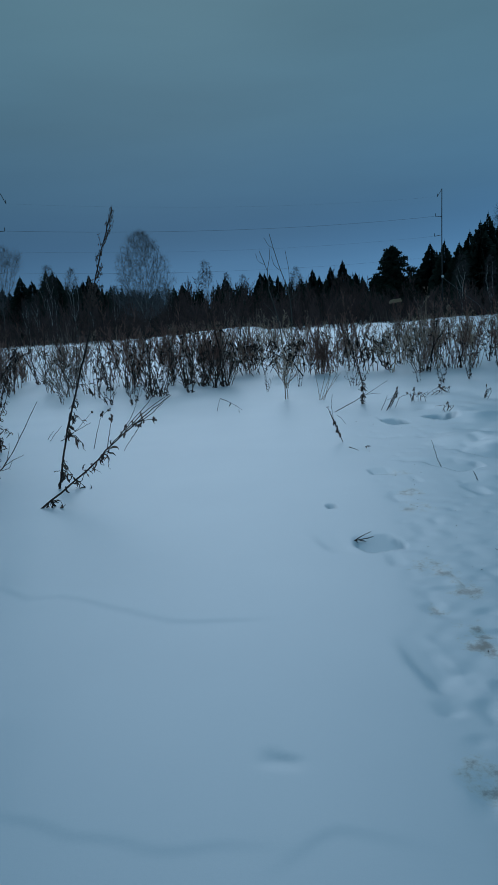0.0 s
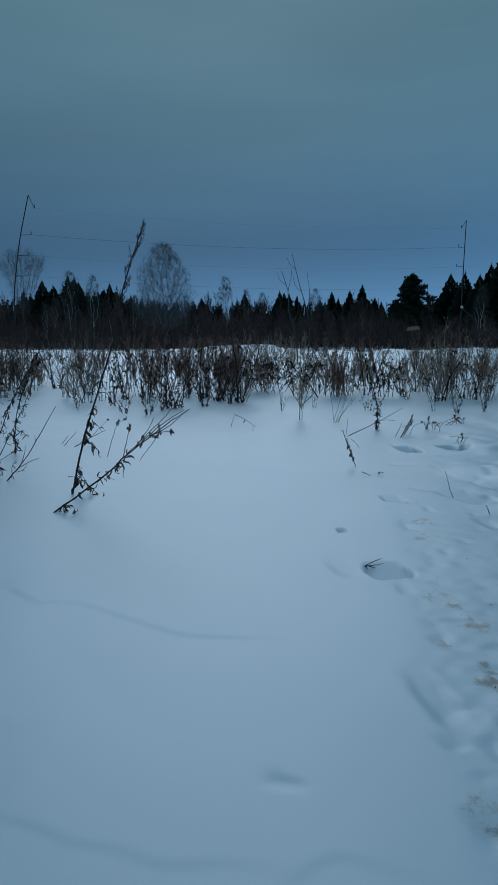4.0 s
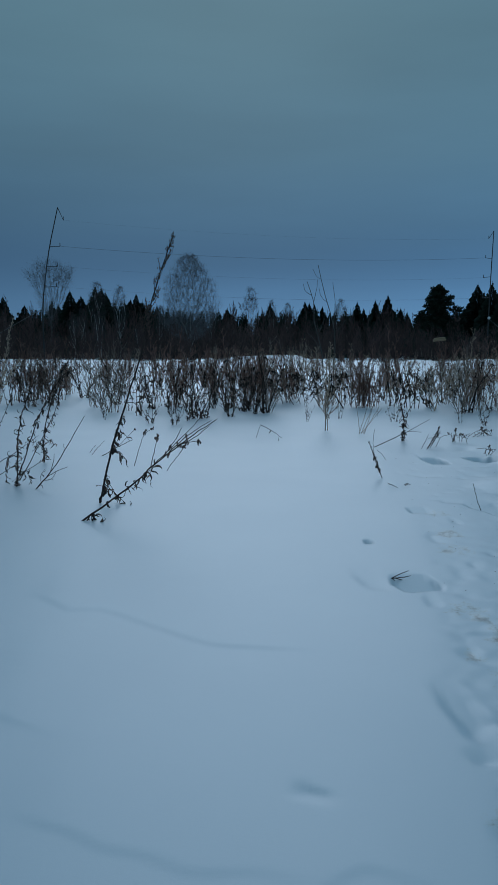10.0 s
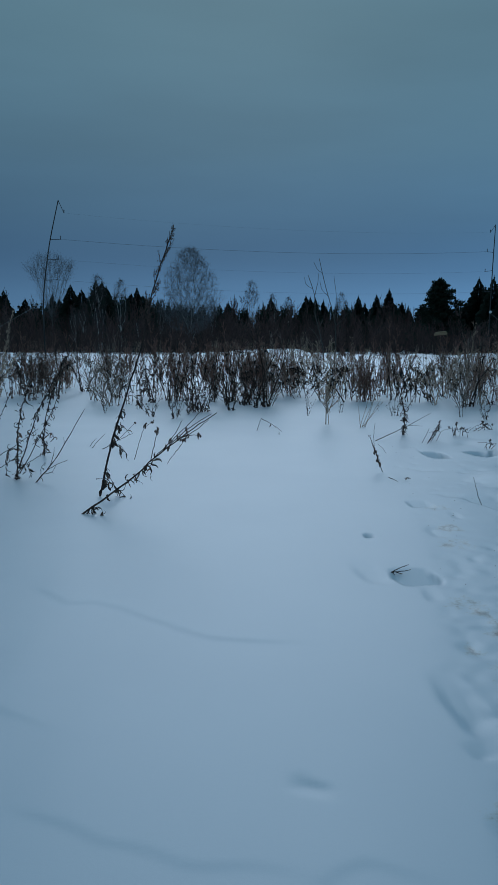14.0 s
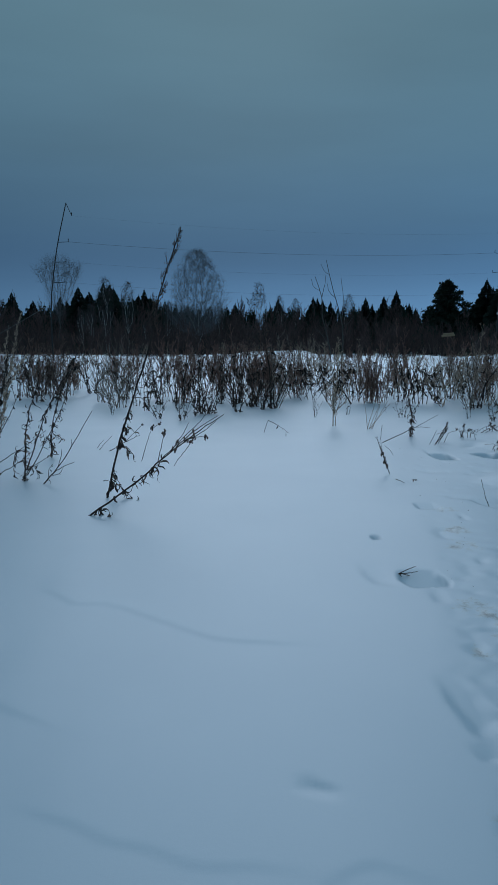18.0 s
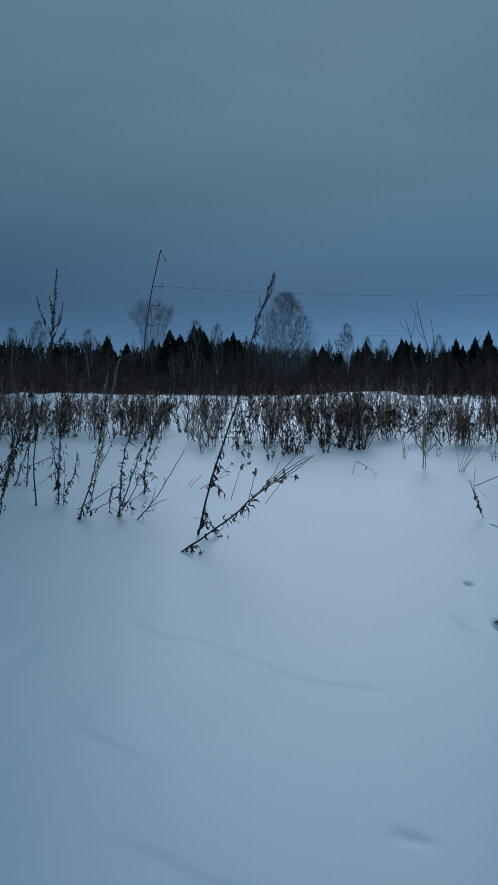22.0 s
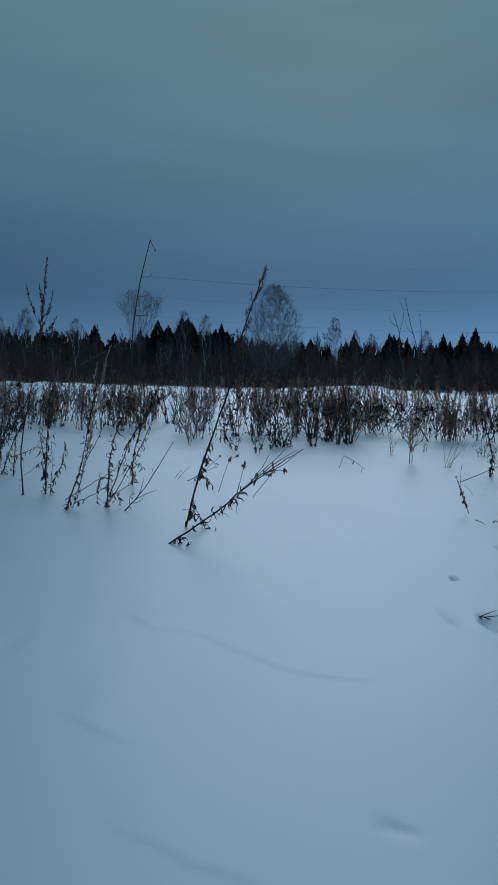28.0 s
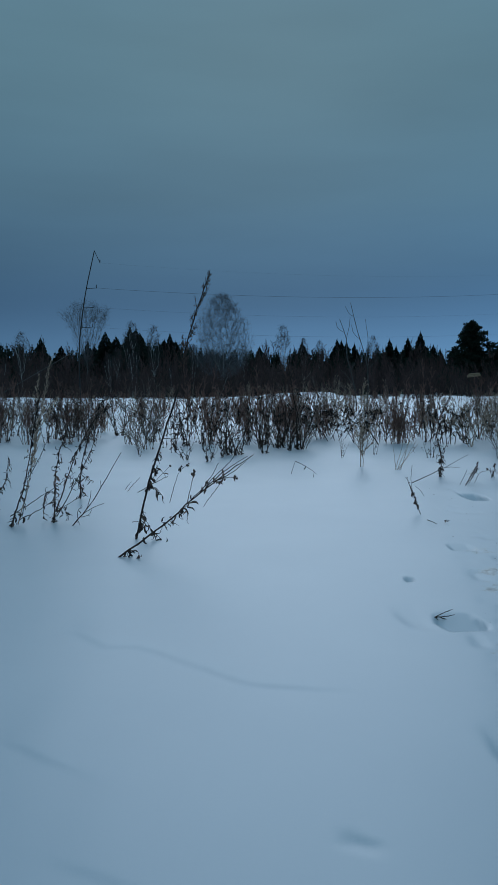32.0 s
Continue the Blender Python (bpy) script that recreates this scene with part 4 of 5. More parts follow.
# stretches of the belt: bearing from, to, distance of the front edge, depth, then what grows there and how many of each
BELT = [(-0.56, -0.44, 14.5, 4.0, dict(leafy=7, dark=3, red=5, bare=2)), (-0.44, -0.37, 15.0, 3.5, dict(leafy=5, dark=2, red=4, pale=2)), (-0.37, -0.335, 16.0, 3.0, dict(dark=2, bare=1, red=2)),
        (-0.335, -0.26, 15.6, 2.2, dict(leafy=8, dark=2, red=4)), (-0.26, -0.225, 17.0, 3.0, dict(dark=1, red=1)), (-0.225, -0.175, 14.4, 2.4, dict(bare=5, dark=1)), (-0.22, -0.16, 17.5, 3.0, dict(red=4, bare=1)),
        (-0.165, -0.125, 14.0, 2.5, dict(dark=4, broad=1)), (-0.12, -0.055, 12.7, 3.0, dict(dark=6)), (-0.13, 0.03, 15.5, 2.5, dict(red=18, shock=3)),
        (-0.055, 0.03, 13.6, 2.2, dict(dark=7, bare=2)), (0.005, 0.06, 16.2, 1.6, dict(shock=4, red=3)), (0.045, 0.115, 15.6, 1.8, dict(broad=6, bare=1)), (0.05, 0.16, 18.5, 4.0, dict(pale=9, red=2)),
        (0.10, 0.15, 15.2, 2.0, dict(broad=3, bare=1, pale=1)), (0.150, 0.180, 15.2, 0.8, dict(shock=4)), (0.18, 0.215, 15.6, 1.6, dict(red=3, dark=2, bare=1)), (0.215, 0.25, 16.8, 2.5, dict(pale=1, broad=1)),
        (0.25, 0.335, 14.2, 2.0, dict(pale=7, bare=3, dark=3, shock=1)), (0.27, 0.33, 16.8, 2.0, dict(pale=4, red=3)), (0.325, 0.40, 14.6, 2.4, dict(dark=4, shock=1, pale=4, red=3)), (0.40, 0.48, 14.0, 3.0, dict(dark=4, pale=4, red=2))]
for u0, u1, front, deep, growth in BELT:
    for kind, count in growth.items():
        for i in range(count):
            u, d = u0 + (u1 - u0) * (i + pick.random()) / count, front + deep * pick.uniform(-0.1, 1.15)
            sow(kind, at(u, d), d, pick.uniform(0.72, 0.97) if kind == "red" else pick.uniform(0.8, 1.15))

for u, d, size in ((-0.20, 13.0, 0.4), (-0.135, 12.4, 0.55), (-0.105, 12.2, 0.6), (-0.085, 12.8, 0.5), (-0.025, 13.4, 0.6), (0.012, 13.9, 0.5), (0.085, 12.6, 0.35),
                   (0.128, 13.0, 0.35), (0.205, 12.6, 0.4), (0.30, 12.6, 0.4), (0.335, 12.0, 0.45), (0.37, 12.3, 0.6)):
    sow("dark", at(u, d), d, size)  # stragglers before the belt


def weed_thicket():
    """The sparser weeds that go on behind the belt, to the forest."""
    rng = random.Random(91)
    stalk, tops, straw = Shape(), Shape(), Shape()
    for i in range(430):
        d = 19 + 40 * rng.random() ** 1.6
        u = rng.uniform(-0.56, 0.46)
        root = Vector((u * d, d, snow_z(u * d, d) - 0.1))
        pale = rng.random() < (0.6 if u > 0.02 else 0.2)
        for _ in range(rng.randint(2, 4)):
            h = rng.uniform(0.3, 0.85) * (1.6 if -0.16 < u < 0.12 else 1.0)
            tip = root + Vector((rng.gauss(0, 0.16), rng.gauss(0, 0.16), h))
            pts = wild(rng, curve([root, root.lerp(tip, 0.5), tip], 3), 0.02)
            (straw if pale else stalk).rod(pts, 0.008, 0.004, 3)
            for _ in range(10):
                t = rng.uniform(0.35, 1.0)
                w = rng.uniform(0, 6.28)
                (straw if pale else tops).fan(root.lerp(tip, t), Vector((math.cos(w), math.sin(w), 1.2)) * rng.uniform(0.05, 0.16), 0.012, rng)
    weeds = tagged(new("weed_thicket"), "thin brown dry weeds scattered over the far snow", "weeds", kind="stuff")
    tagged(part("stalk_mass", stalk, RUSSET, weeds), kind="stuff")
    tagged(part("seed_mass", tops, RUSSET, weeds), kind="stuff")
    tagged(part("straw_mass", straw, STRAW, weeds, "pale straw grass"), kind="stuff")


weed_thicket()

# ---- foreground stalks ----
leaf_rng = random.Random(12)
LEAVES = []
for i in range(15):  # drooping leaves, crinkled ribbons, rolled scraps
    s = Shape()
    out = Vector((leaf_rng.uniform(0.025, 0.045), 0, -leaf_rng.uniform(0.01, 0.05)))
    if i % 5 < 2:
        s.blade((0, 0, 0), out, leaf_rng.uniform(0.010, 0.020) * (1.25 if i % 5 == 0 else 1.0), leaf_rng, leaf_rng.uniform(0.1, 0.4), 8, 0.7, 0.35)
    elif i % 5 < 4:
        s.blade((0, 0, 0), out * 1.7, leaf_rng.uniform(0.007, 0.012), leaf_rng, leaf_rng.uniform(0.6, 1.0), 10, 0.9, 0.3, True)
    else:
        s.blade((0, 0, 0), out * 1.2, leaf_rng.uniform(0.008, 0.014), leaf_rng, leaf_rng.uniform(0.4, 0.6), 9, 0.8, 0.15)
    LEAVES.append(s.data("leaf", GREYLEAF if i % 3 == 1 else LEAF))


def leaf_part(parent, p, rng, size=1.0):
    ob = part("leaf", LEAVES[rng.randrange(len(LEAVES))], None, parent)
    ob.matrix_basis = pose(*p, rng.uniform(-25, 25), rng.uniform(-35, 40), rng.uniform(0, 360)) @ Matrix.Scale(size * rng.uniform(0.7, 1.55), 4)
    return ob


def along(pts, t):
    u = max(0.0, min(t, 0.999)) * (len(pts) - 1)
    return pts[int(u)].lerp(pts[int(u) + 1], u - int(u))


def stalk_plant(name, label, foot, stems, seed, category="weed", material=None):
    """foot: the place on the snow. stems: (points from the foot, radius, leaf places, leaf size, plume from, bud places)."""
    rng = random.Random(seed)
    plant = tagged(new(name), label, category, "dry weeds of the field")
    x, y = foot
    z = snow_z(x, y)
    plant.location = (x, y, z)
    for points, r, leaves, size, plume, buds in stems:
        first = Vector(points[0])
        pts = wild(rng, curve(points, 4 * (len(points) - 1) + 4), min(0.004, 0.012 * (Vector(points[-1]) - first).length))
        if first.length < 0.25 and first.z <= 0.02 and pts[1].z - pts[0].z > 0.4 * (pts[1] - pts[0]).length:
            pts.insert(0, pts[0] - (pts[1] - pts[0]).normalized() * 0.12)
        s = Shape()
        s.rod(pts, r, max(0.0018, r * 0.35), 6 if r > 0.004 else 4)
        stem = part("stem", s, material or STALK, plant, smooth=True)
        for t in leaves:
            leaf_part(plant, along(pts, t + rng.uniform(-0.02, 0.02)), rng, size)
            if len(leaves) > 17 and rng.random() < 0.6:  # thickly hung stalks
                leaf_part(plant, along(pts, t + rng.uniform(-0.03, 0.03)), rng, size)
        if plume:
            s, b = Shape(), Shape()
            spikes(rng, s, b, pts, plume[0], 1.0, plume[1], plume[2], plume[3], plume[4])
            tagged(part("side_shoot", s, material or STALK, stem), kind="stuff")
            tagged(part("seed_plume", b, STRAW if material is STRAW else SEED, stem, "pale seed buds" if material is STRAW else "brown seed buds"), kind="stuff")
        if buds:
            b = Shape()
            for t in buds:
                for _ in range(5):
                    b.bud(along(pts, t) + Vector((rng.gauss(0, 0.008), rng.gauss(0, 0.008), rng.gauss(0, 0.012))), 0.008, rng, 1.7)
            tagged(part("seed_head", b, SEED, stem), kind="stuff")
    return plant


def steps(a, b, n):
    return [a + (b - a) * i / max(1, n - 1) for i in range(n)]


# the tall mugwort and the broken stalk before it
stalk_plant("dry_mugwort", "tall leaning dry mugwort stalk with a seed plume and withered leaves", (-1.25, 5.91), [
    ([(0, 0, 0), (0.11, 0, 0.46), (0.26, 0, 0.91), (0.40, 0.0, 1.34), (0.44, 0.02, 1.58), (0.57, 0.03, 2.0), (0.65, 0.05, 2.20)], 0.0098,
     [0.02, 0.05, 0.06, 0.07, 0.08, 0.08, 0.09, 0.1, 0.11, 0.12, 0.19, 0.2, 0.2, 0.2, 0.21, 0.21, 0.21, 0.22, 0.25, 0.26, 0.26, 0.27, 0.27, 0.27, 0.28, 0.37, 0.38, 0.38], 1.35, (0.55, 36, 0.22, 0.0058, 22), ()),
    ([(0.04, 0.02, 0.16), (0.12, -0.02, 0.10), (0.20, -0.04, 0.03), (0.23, -0.05, -0.02)], 0.0035, [0.1, 0.2, 0.3, 0.4, 0.5, 0.55, 0.6, 0.7, 0.8, 0.85, 0.9, 1.0], 1.4, None, ()),
    ([(0.03, 0.02, 0.2), (0.10, 0.0, 0.14), (0.15, 0.0, 0.0)], 0.003, [0.3, 0.6, 0.7, 0.9], 1.2, None, ()),
    ([(0.11, 0, 0.42), (0.18, -0.02, 0.44), (0.22, -0.02, 0.38)], 0.003, [0.3, 0.5, 0.6, 0.8, 0.9], 1.3, None, ()),
    ([(0.15, 0, 0.56), (0.20, 0.02, 0.60), (0.26, 0.03, 0.52)], 0.003, [0.4, 0.6, 0.8], 1.2, None, ()),
    ([(0.24, 0, 0.85), (0.31, 0.02, 0.84), (0.35, 0.03, 0.76)], 0.003, [0.5, 0.7, 0.9, 0.95], 1.1, None, ())], 41)
stalk_plant("broken_weed", "broken dry weed stalk leaning low over snow, forked at its end", (-1.26, 5.31), [
    ([(0, 0, 0), (0.35, 0.02, 0.25), (0.55, 0.03, 0.43), (0.80, 0.05, 0.62), (1.02, 0.06, 0.77)], 0.0085, [0.03, 0.04, 0.07, 0.09, 0.1, 0.12, 0.2, 0.28, 0.3, 0.3, 0.34, 0.35, 0.37, 0.42, 0.42, 0.44, 0.47, 0.48, 0.5, 0.52], 1.25, None, (0.62, 0.7)),
    ([(0.55, 0.03, 0.43), (0.74, 0.0, 0.62), (0.91, 0.0, 0.79)], 0.0035, [0.5], 0.8, None, ()),
    ([(0.66, 0.04, 0.52), (0.82, 0.08, 0.66), (0.98, 0.12, 0.755)], 0.004, [], 1, None, (0.4,)),
    ([(0.62, 0.03, 0.49), (0.70, 0.05, 0.60), (0.76, 0.04, 0.71)], 0.0035, [], 1, None, (0.3,)),
    ([(0.72, 0.04, 0.57), (0.86, 0.0, 0.64), (0.97, -0.02, 0.73)], 0.0035, [], 1, None, ()),
    ([(0.80, 0.04, 0.60), (0.73, 0.0, 0.50), (0.65, -0.02, 0.39)], 0.0035, [], 1, None, (0.05, 0.15)),
    ([(0.52, 0.03, 0.40), (0.55, 0.03, 0.52), (0.58, 0.04, 0.66)], 0.0035, [], 1, None, (0.86, 0.98)),
    ([(0.74, 0.04, 0.58), (0.83, 0.06, 0.60), (0.89, 0.06, 0.595)], 0.003, [0.9], 0.6, None, (0.95,)),
    ([(0.06, 0, 0.04), (0.14, -0.03, 0.06), (0.17, -0.05, 0.0)], 0.003, [0.3, 0.6, 0.8, 0.9], 1.0, None, ())], 42)
stalk_plant("weed_stem", "thin dry weed stem with a small seed head", (-1.27, 7.88), [
    ([(0, 0, 0), (0.06, 0, 0.2), (0.13, 0, 0.40)], 0.004, [0.95], 0.8, None, (0.9, 1.0)), ([(0.12, 0, 0.36), (0.17, 0, 0.4), (0.21, 0, 0.42)], 0.003, [0.8], 0.8, None, (1.0,))], 43)
stalk_plant("weed_stem", "bent dry weed branch lying over the snow", (-1.78, 8.62), [
    ([(0, 0, 0), (0.16, 0, 0.09), (0.42, 0.0, 0.33)], 0.005, [0.3, 0.4], 1.0, None, (0.98,)), ([(0.12, 0, 0.07), (0.3, 0, 0.16), (0.38, 0, 0.2)], 0.004, [], 1.0, None, ())], 44)
for k, (fx, fy, dx, dz) in enumerate(((-1.98, 8.85, 0.08, 0.10), (-1.92, 8.7, 0.16, 0.17))):
    stalk_plant("weed_stem", "short thin dry stem poking out of the snow", (fx, fy), [([(0, 0, 0), (dx * 0.5, 0, dz * 0.55), (dx, 0, dz)], 0.0035, [], 1, None, ())], 45 + k)

# the stalks beside them
stalk_plant("dry_mugwort", "tall thin dry mugwort stalk with a sparse seed plume", (-3.26, 7.14), [
    ([(0, 0, 0), (-0.02, 0, 0.38), (0.02, 0, 0.75), (0.10, 0, 1.12), (0.19, 0.0, 1.65), (0.29, 0, 2.48)], 0.0085, [0.01, 0.02, 0.03, 0.03, 0.04, 0.05, 0.06, 0.13, 0.25, 0.3], 1.1, (0.74, 60, 0.13, 0.0068, 16), (0.45,)),
    ([(0.22, 0, 1.76), (0.14, 0.02, 1.9), (0.08, 0.02, 2.08), (0.05, 0.02, 2.2)], 0.003, [], 1, (0.3, 18, 0.06, 0.007, 6), ()),
    ([(0.23, 0, 1.78), (0.29, -0.02, 1.88), (0.33, -0.02, 2.02), (0.35, -0.02, 2.14)], 0.003, [], 1, (0.3, 16, 0.06, 0.007, 6), ()),
    ([(0.22, 0, 1.70), (0.30, 0.03, 1.76), (0.37, 0.03, 1.88)], 0.003, [], 1, (0.3, 12, 0.06, 0.007, 6), ()),
    ([(0.24, 0, 1.95), (0.20, 0.03, 2.1), (0.19, 0.03, 2.22)], 0.003, [], 1, (0.2, 12, 0.05, 0.007, 6), ()),
    ([(0.02, 0, 0.72), (-0.1, 0, 0.62), (-0.28, 0, 0.5), (-0.45, 0, 0.42)], 0.004, steps(0.2, 0.95, 8), 0.9, None, ())], 51)
stalk_plant("dry_weed", "upright dry weed stalk hung with curled dark leaves", (-3.05, 7.23), [
    ([(0, 0, 0), (0.01, 0, 0.3), (0.02, 0, 0.52), (0.05, 0, 0.9), (0.1, 0, 1.25)], 0.0085, [0.01, 0.02, 0.02, 0.03, 0.04, 0.05, 0.06, 0.07, 0.2, 0.21, 0.22, 0.22, 0.23, 0.24] + steps(0.1, 0.98, 40), 1.15, None, (0.8, 0.9)),
    ([(0.05, 0, 0.0), (0.12, 0, 0.2), (0.19, 0, 0.36), (0.22, 0, 0.58)], 0.0045, steps(0.1, 0.97, 26), 1.0, None, ()),
    ([(0.02, 0, 0.32), (-0.06, 0, 0.34), (-0.12, 0, 0.28), (-0.24, 0, 0.2)], 0.003, [0.1, 0.2, 0.25, 0.3, 0.35, 0.4, 0.45, 0.5], 1.2, None, ()),
    ([(0.04, 0.03, 0.0), (0.07, 0.02, 0.3), (0.06, 0.02, 0.6)], 0.0035, steps(0.05, 0.95, 12), 1.0, None, ()),
    ([(0.0, 0.02, 0.35), (-0.05, 0.0, 0.6), (-0.06, 0.02, 0.95)], 0.004, steps(0.05, 0.95, 18), 1.1, None, ())], 52)
stalk_plant("dry_weed", "leaning dry weed stalk with dark leaves below and a pale top", (-2.53, 6.46), [
    ([(0, 0, 0), (0.08, 0, 0.22), (0.15, 0, 0.42), (0.22, 0, 0.78)], 0.0095, [0.04, 0.06, 0.07, 0.08, 0.09, 0.1, 0.12, 0.14, 0.16, 0.18, 0.2, 0.22, 0.44, 0.45, 0.47, 0.48, 0.5, 0.62, 0.66, 0.8, 0.9], 1.15, None, ()),
    ([(0.21, 0.005, 0.74), (0.26, 0, 0.98), (0.30, 0, 1.18), (0.36, 0, 1.52)], 0.005, steps(0.05, 0.9, 12), 0.9, (0.05, 34, 0.16, 0.008, 6), ()),
    ([(0.08, 0, 0.06), (0.22, 0, 0.13), (0.34, 0, 0.2), (0.52, 0, 0.34)], 0.005, [0.3, 0.8, 0.9], 0.9, None, ()),
    ([(0.10, 0.02, 0.1), (0.17, 0.02, 0.45), (0.22, 0.02, 0.7)], 0.004, steps(0.05, 0.95, 14), 0.9, None, ()),
    ([(0.03, 0, 0.14), (0.1, 0, 0.12), (0.12, 0, 0.04)], 0.003, steps(0.2, 0.95, 8), 1.1, None, ()),
    ([(0.16, 0.02, 0.44), (0.28, 0.03, 0.64), (0.38, 0.03, 0.86)], 0.004, steps(0.3, 1, 8), 0.8, None, (0.9,))], 53)
stalk_plant("dry_grass", "tall pale feathery dry weed leaning beside dark stalks", (-2.50, 6.56), [
    ([(0, 0, 0), (0.09, 0, 0.3), (0.18, 0, 0.7), (0.26, 0, 1.1), (0.37, 0, 1.56)], 0.0055, steps(0.3, 0.95, 12), 0.9, (0.42, 70, 0.17, 0.006, 8), ()),
    ([(0.21, 0, 0.85), (0.32, 0, 1.05), (0.42, 0, 1.2)], 0.003, steps(0.3, 0.9, 4), 0.8, (0.2, 20, 0.1, 0.006, 6), ()),
    ([(0.24, 0, 1.0), (0.22, 0, 1.2), (0.25, 0, 1.4)], 0.003, steps(0.3, 0.9, 4), 0.8, (0.2, 20, 0.1, 0.006, 6), ())], 50, material=STRAW)
stalk_plant("dry_weed", "dry weed with several leaning stalks and hanging dark leaves", (-2.18, 6.63), [
    ([(0, 0, 0), (0.01, 0, 0.2), (0.03, 0, 0.45), (0.08, 0, 0.7), (0.18, 0, 0.95)], 0.008, [0.03, 0.05, 0.07, 0.08, 0.1, 0.11, 0.12, 0.13, 0.15] + steps(0.15, 0.97, 38), 1.1, None, (0.9,)),
    ([(0.03, 0, 0.12), (0.14, 0, 0.42), (0.26, 0, 0.72), (0.42, 0, 0.98), (0.56, 0, 1.12)], 0.0065, steps(0.25, 0.97, 44), 1.0, None, (0.95,)),
    ([(0.02, 0.02, 0.05), (0.2, 0.02, 0.36), (0.36, 0, 0.66), (0.5, 0, 1.0)], 0.005, steps(0.5, 0.97, 18), 0.9, None, ()),
    ([(0.0, 0, 0.3), (-0.08, 0, 0.26), (-0.1, 0, 0.08)], 0.003, steps(0.1, 0.95, 12), 1.2, None, ()),
    ([(0.01, 0, 0.12), (0.09, 0, 0.14), (0.13, 0, 0.04)], 0.003, steps(0.1, 0.95, 9), 1.1, None, ()),
    ([(-0.42, 0.0, 0.06), (-0.2, 0.0, 0.2), (0.05, 0, 0.36), (0.22, 0, 0.48)], 0.005, [0.5, 0.8], 0.8, None, ()),
    ([(0.02, 0, 0.1), (0.18, 0, 0.2), (0.3, 0, 0.28)], 0.003, [], 0.8, None, ())], 54)
stalk_plant("weed_stem", "thin dry branched stem leaning over the snow", (-1.96, 6.49), [
    ([(0, 0, 0), (0.2, 0, 0.24), (0.47, 0, 0.68)], 0.007, [0.05, 0.1, 0.15, 0.2], 0.8, None, ()), ([(0.1, 0, 0.11), (0.2, 0, 0.17), (0.3, 0, 0.21)], 0.0035, [], 1, None, ()),
    ([(0.14, 0, 0.17), (0.17, 0, 0.26), (0.18, 0, 0.33)], 0.0035, [], 1, None, ()), ([(0.05, 0, 0.05), (0.05, 0, 0.13), (0.09, 0, 0.19)], 0.0035, [0.6, 0.8], 0.8, None, ()),
    ([(0.24, 0, 0.3), (0.27, 0, 0.36), (0.27, 0, 0.42)], 0.003, [], 0.8, None, ()), ([(0.08, 0, 0.08), (0.15, 0, 0.1), (0.19, 0, 0.16)], 0.003, [0.5], 0.8, None, ())], 55)
stalk_plant("dry_weed", "dry weed stalk thickly hung with dark withered leaves", (-2.32, 8.03), [
    ([(0, 0, 0), (0.02, 0, 0.35), (0.14, 0, 0.8), (0.34, 0, 1.2)], 0.008, [0.02, 0.03, 0.04, 0.05, 0.06, 0.07, 0.12, 0.14, 0.16, 0.17, 0.18, 0.2] + steps(0.1, 0.98, 44), 1.15, None, (0.9, 1.0)),
    ([(0.01, 0, 0.2), (0.08, 0, 0.26), (0.13, 0, 0.2)], 0.003, steps(0.2, 0.95, 9), 1.2, None, ()),
    ([(0.0, 0, 0.2), (-0.06, 0, 0.24), (-0.1, 0, 0.16)], 0.003, steps(0.2, 0.95, 7), 1.2, None, ()),
    ([(0.08, 0, 0.6), (0.24, 0, 0.95), (0.44, 0, 1.1)], 0.004, steps(0.2, 0.95, 16), 1.0, None, (1.0,))], 56)
stalk_plant("dry_weed", "dry weed with a heap of dark leaves on leaning stalks", (-3.42, 6.6), [
    ([(0.02, 0, 0), (0.06, 0, 0.24), (0.14, 0, 0.5), (0.2, 0, 0.85)], 0.006, steps(0.05, 0.97, 26), 1.1, None, ()),
    ([(-0.12, 0.35, 0.12), (-0.02, 0.3, 0.4), (0.14, 0.2, 0.75), (0.25, 0.2, 1.05)], 0.007, steps(0.03, 0.97, 32), 1.1, None, ()),
    ([(-0.22, 0.35, 0.2), (-0.05, 0.3, 0.5), (0.2, 0.2, 0.8)], 0.006, steps(0.05, 0.97, 24), 1.1, None, ()),
    ([(-0.2, 0.1, 0), (-0.15, 0.1, 0.5), (-0.1, 0.1, 1.1)], 0.006, steps(0.1, 0.95, 30), 1.2, None, (0.95,))], 57)
stalk_plant("dry_weed", "leaning dry weed stalks heaped with dark withered leaves", (-4.0, 8.3), [
    ([(-0.25, 0, 0), (-0.1, 0, 0.3), (0.15, 0, 0.7), (0.4, 0, 1.15)], 0.008, steps(0.03, 0.97, 40), 1.2, None, ()),
    ([(-0.1, 0.1, 0), (0.05, 0.1, 0.4), (0.3, 0.1, 0.9)], 0.007, steps(0.03, 0.97, 36), 1.2, None, (0.95,)),
    ([(0.1, 0, 0), (0.14, 0, 0.5), (0.2, 0, 1.2)], 0.007, steps(0.05, 0.97, 30), 1.1, None, (0.95,)),
    ([(0.12, 0, 0.25), (0.35, 0, 0.35), (0.65, 0, 0.55)], 0.005, steps(0.1, 0.95, 12), 1.0, None, ())], 58)
stalk_plant("dry_weed", "thin dry weed stalk strung with curled leaves", (-4.6, 9.2), [
    ([(0, 0, 0), (0.1, 0, 0.5), (0.3, 0, 1.2)], 0.007, steps(0.05, 0.97, 32), 1.2, None, (0.95,)), ([(0.1, 0, 0), (0.1, 0, 0.5), (0.05, 0, 1.1)], 0.006, steps(0.05, 0.97, 26), 1.2, None, ())], 59)

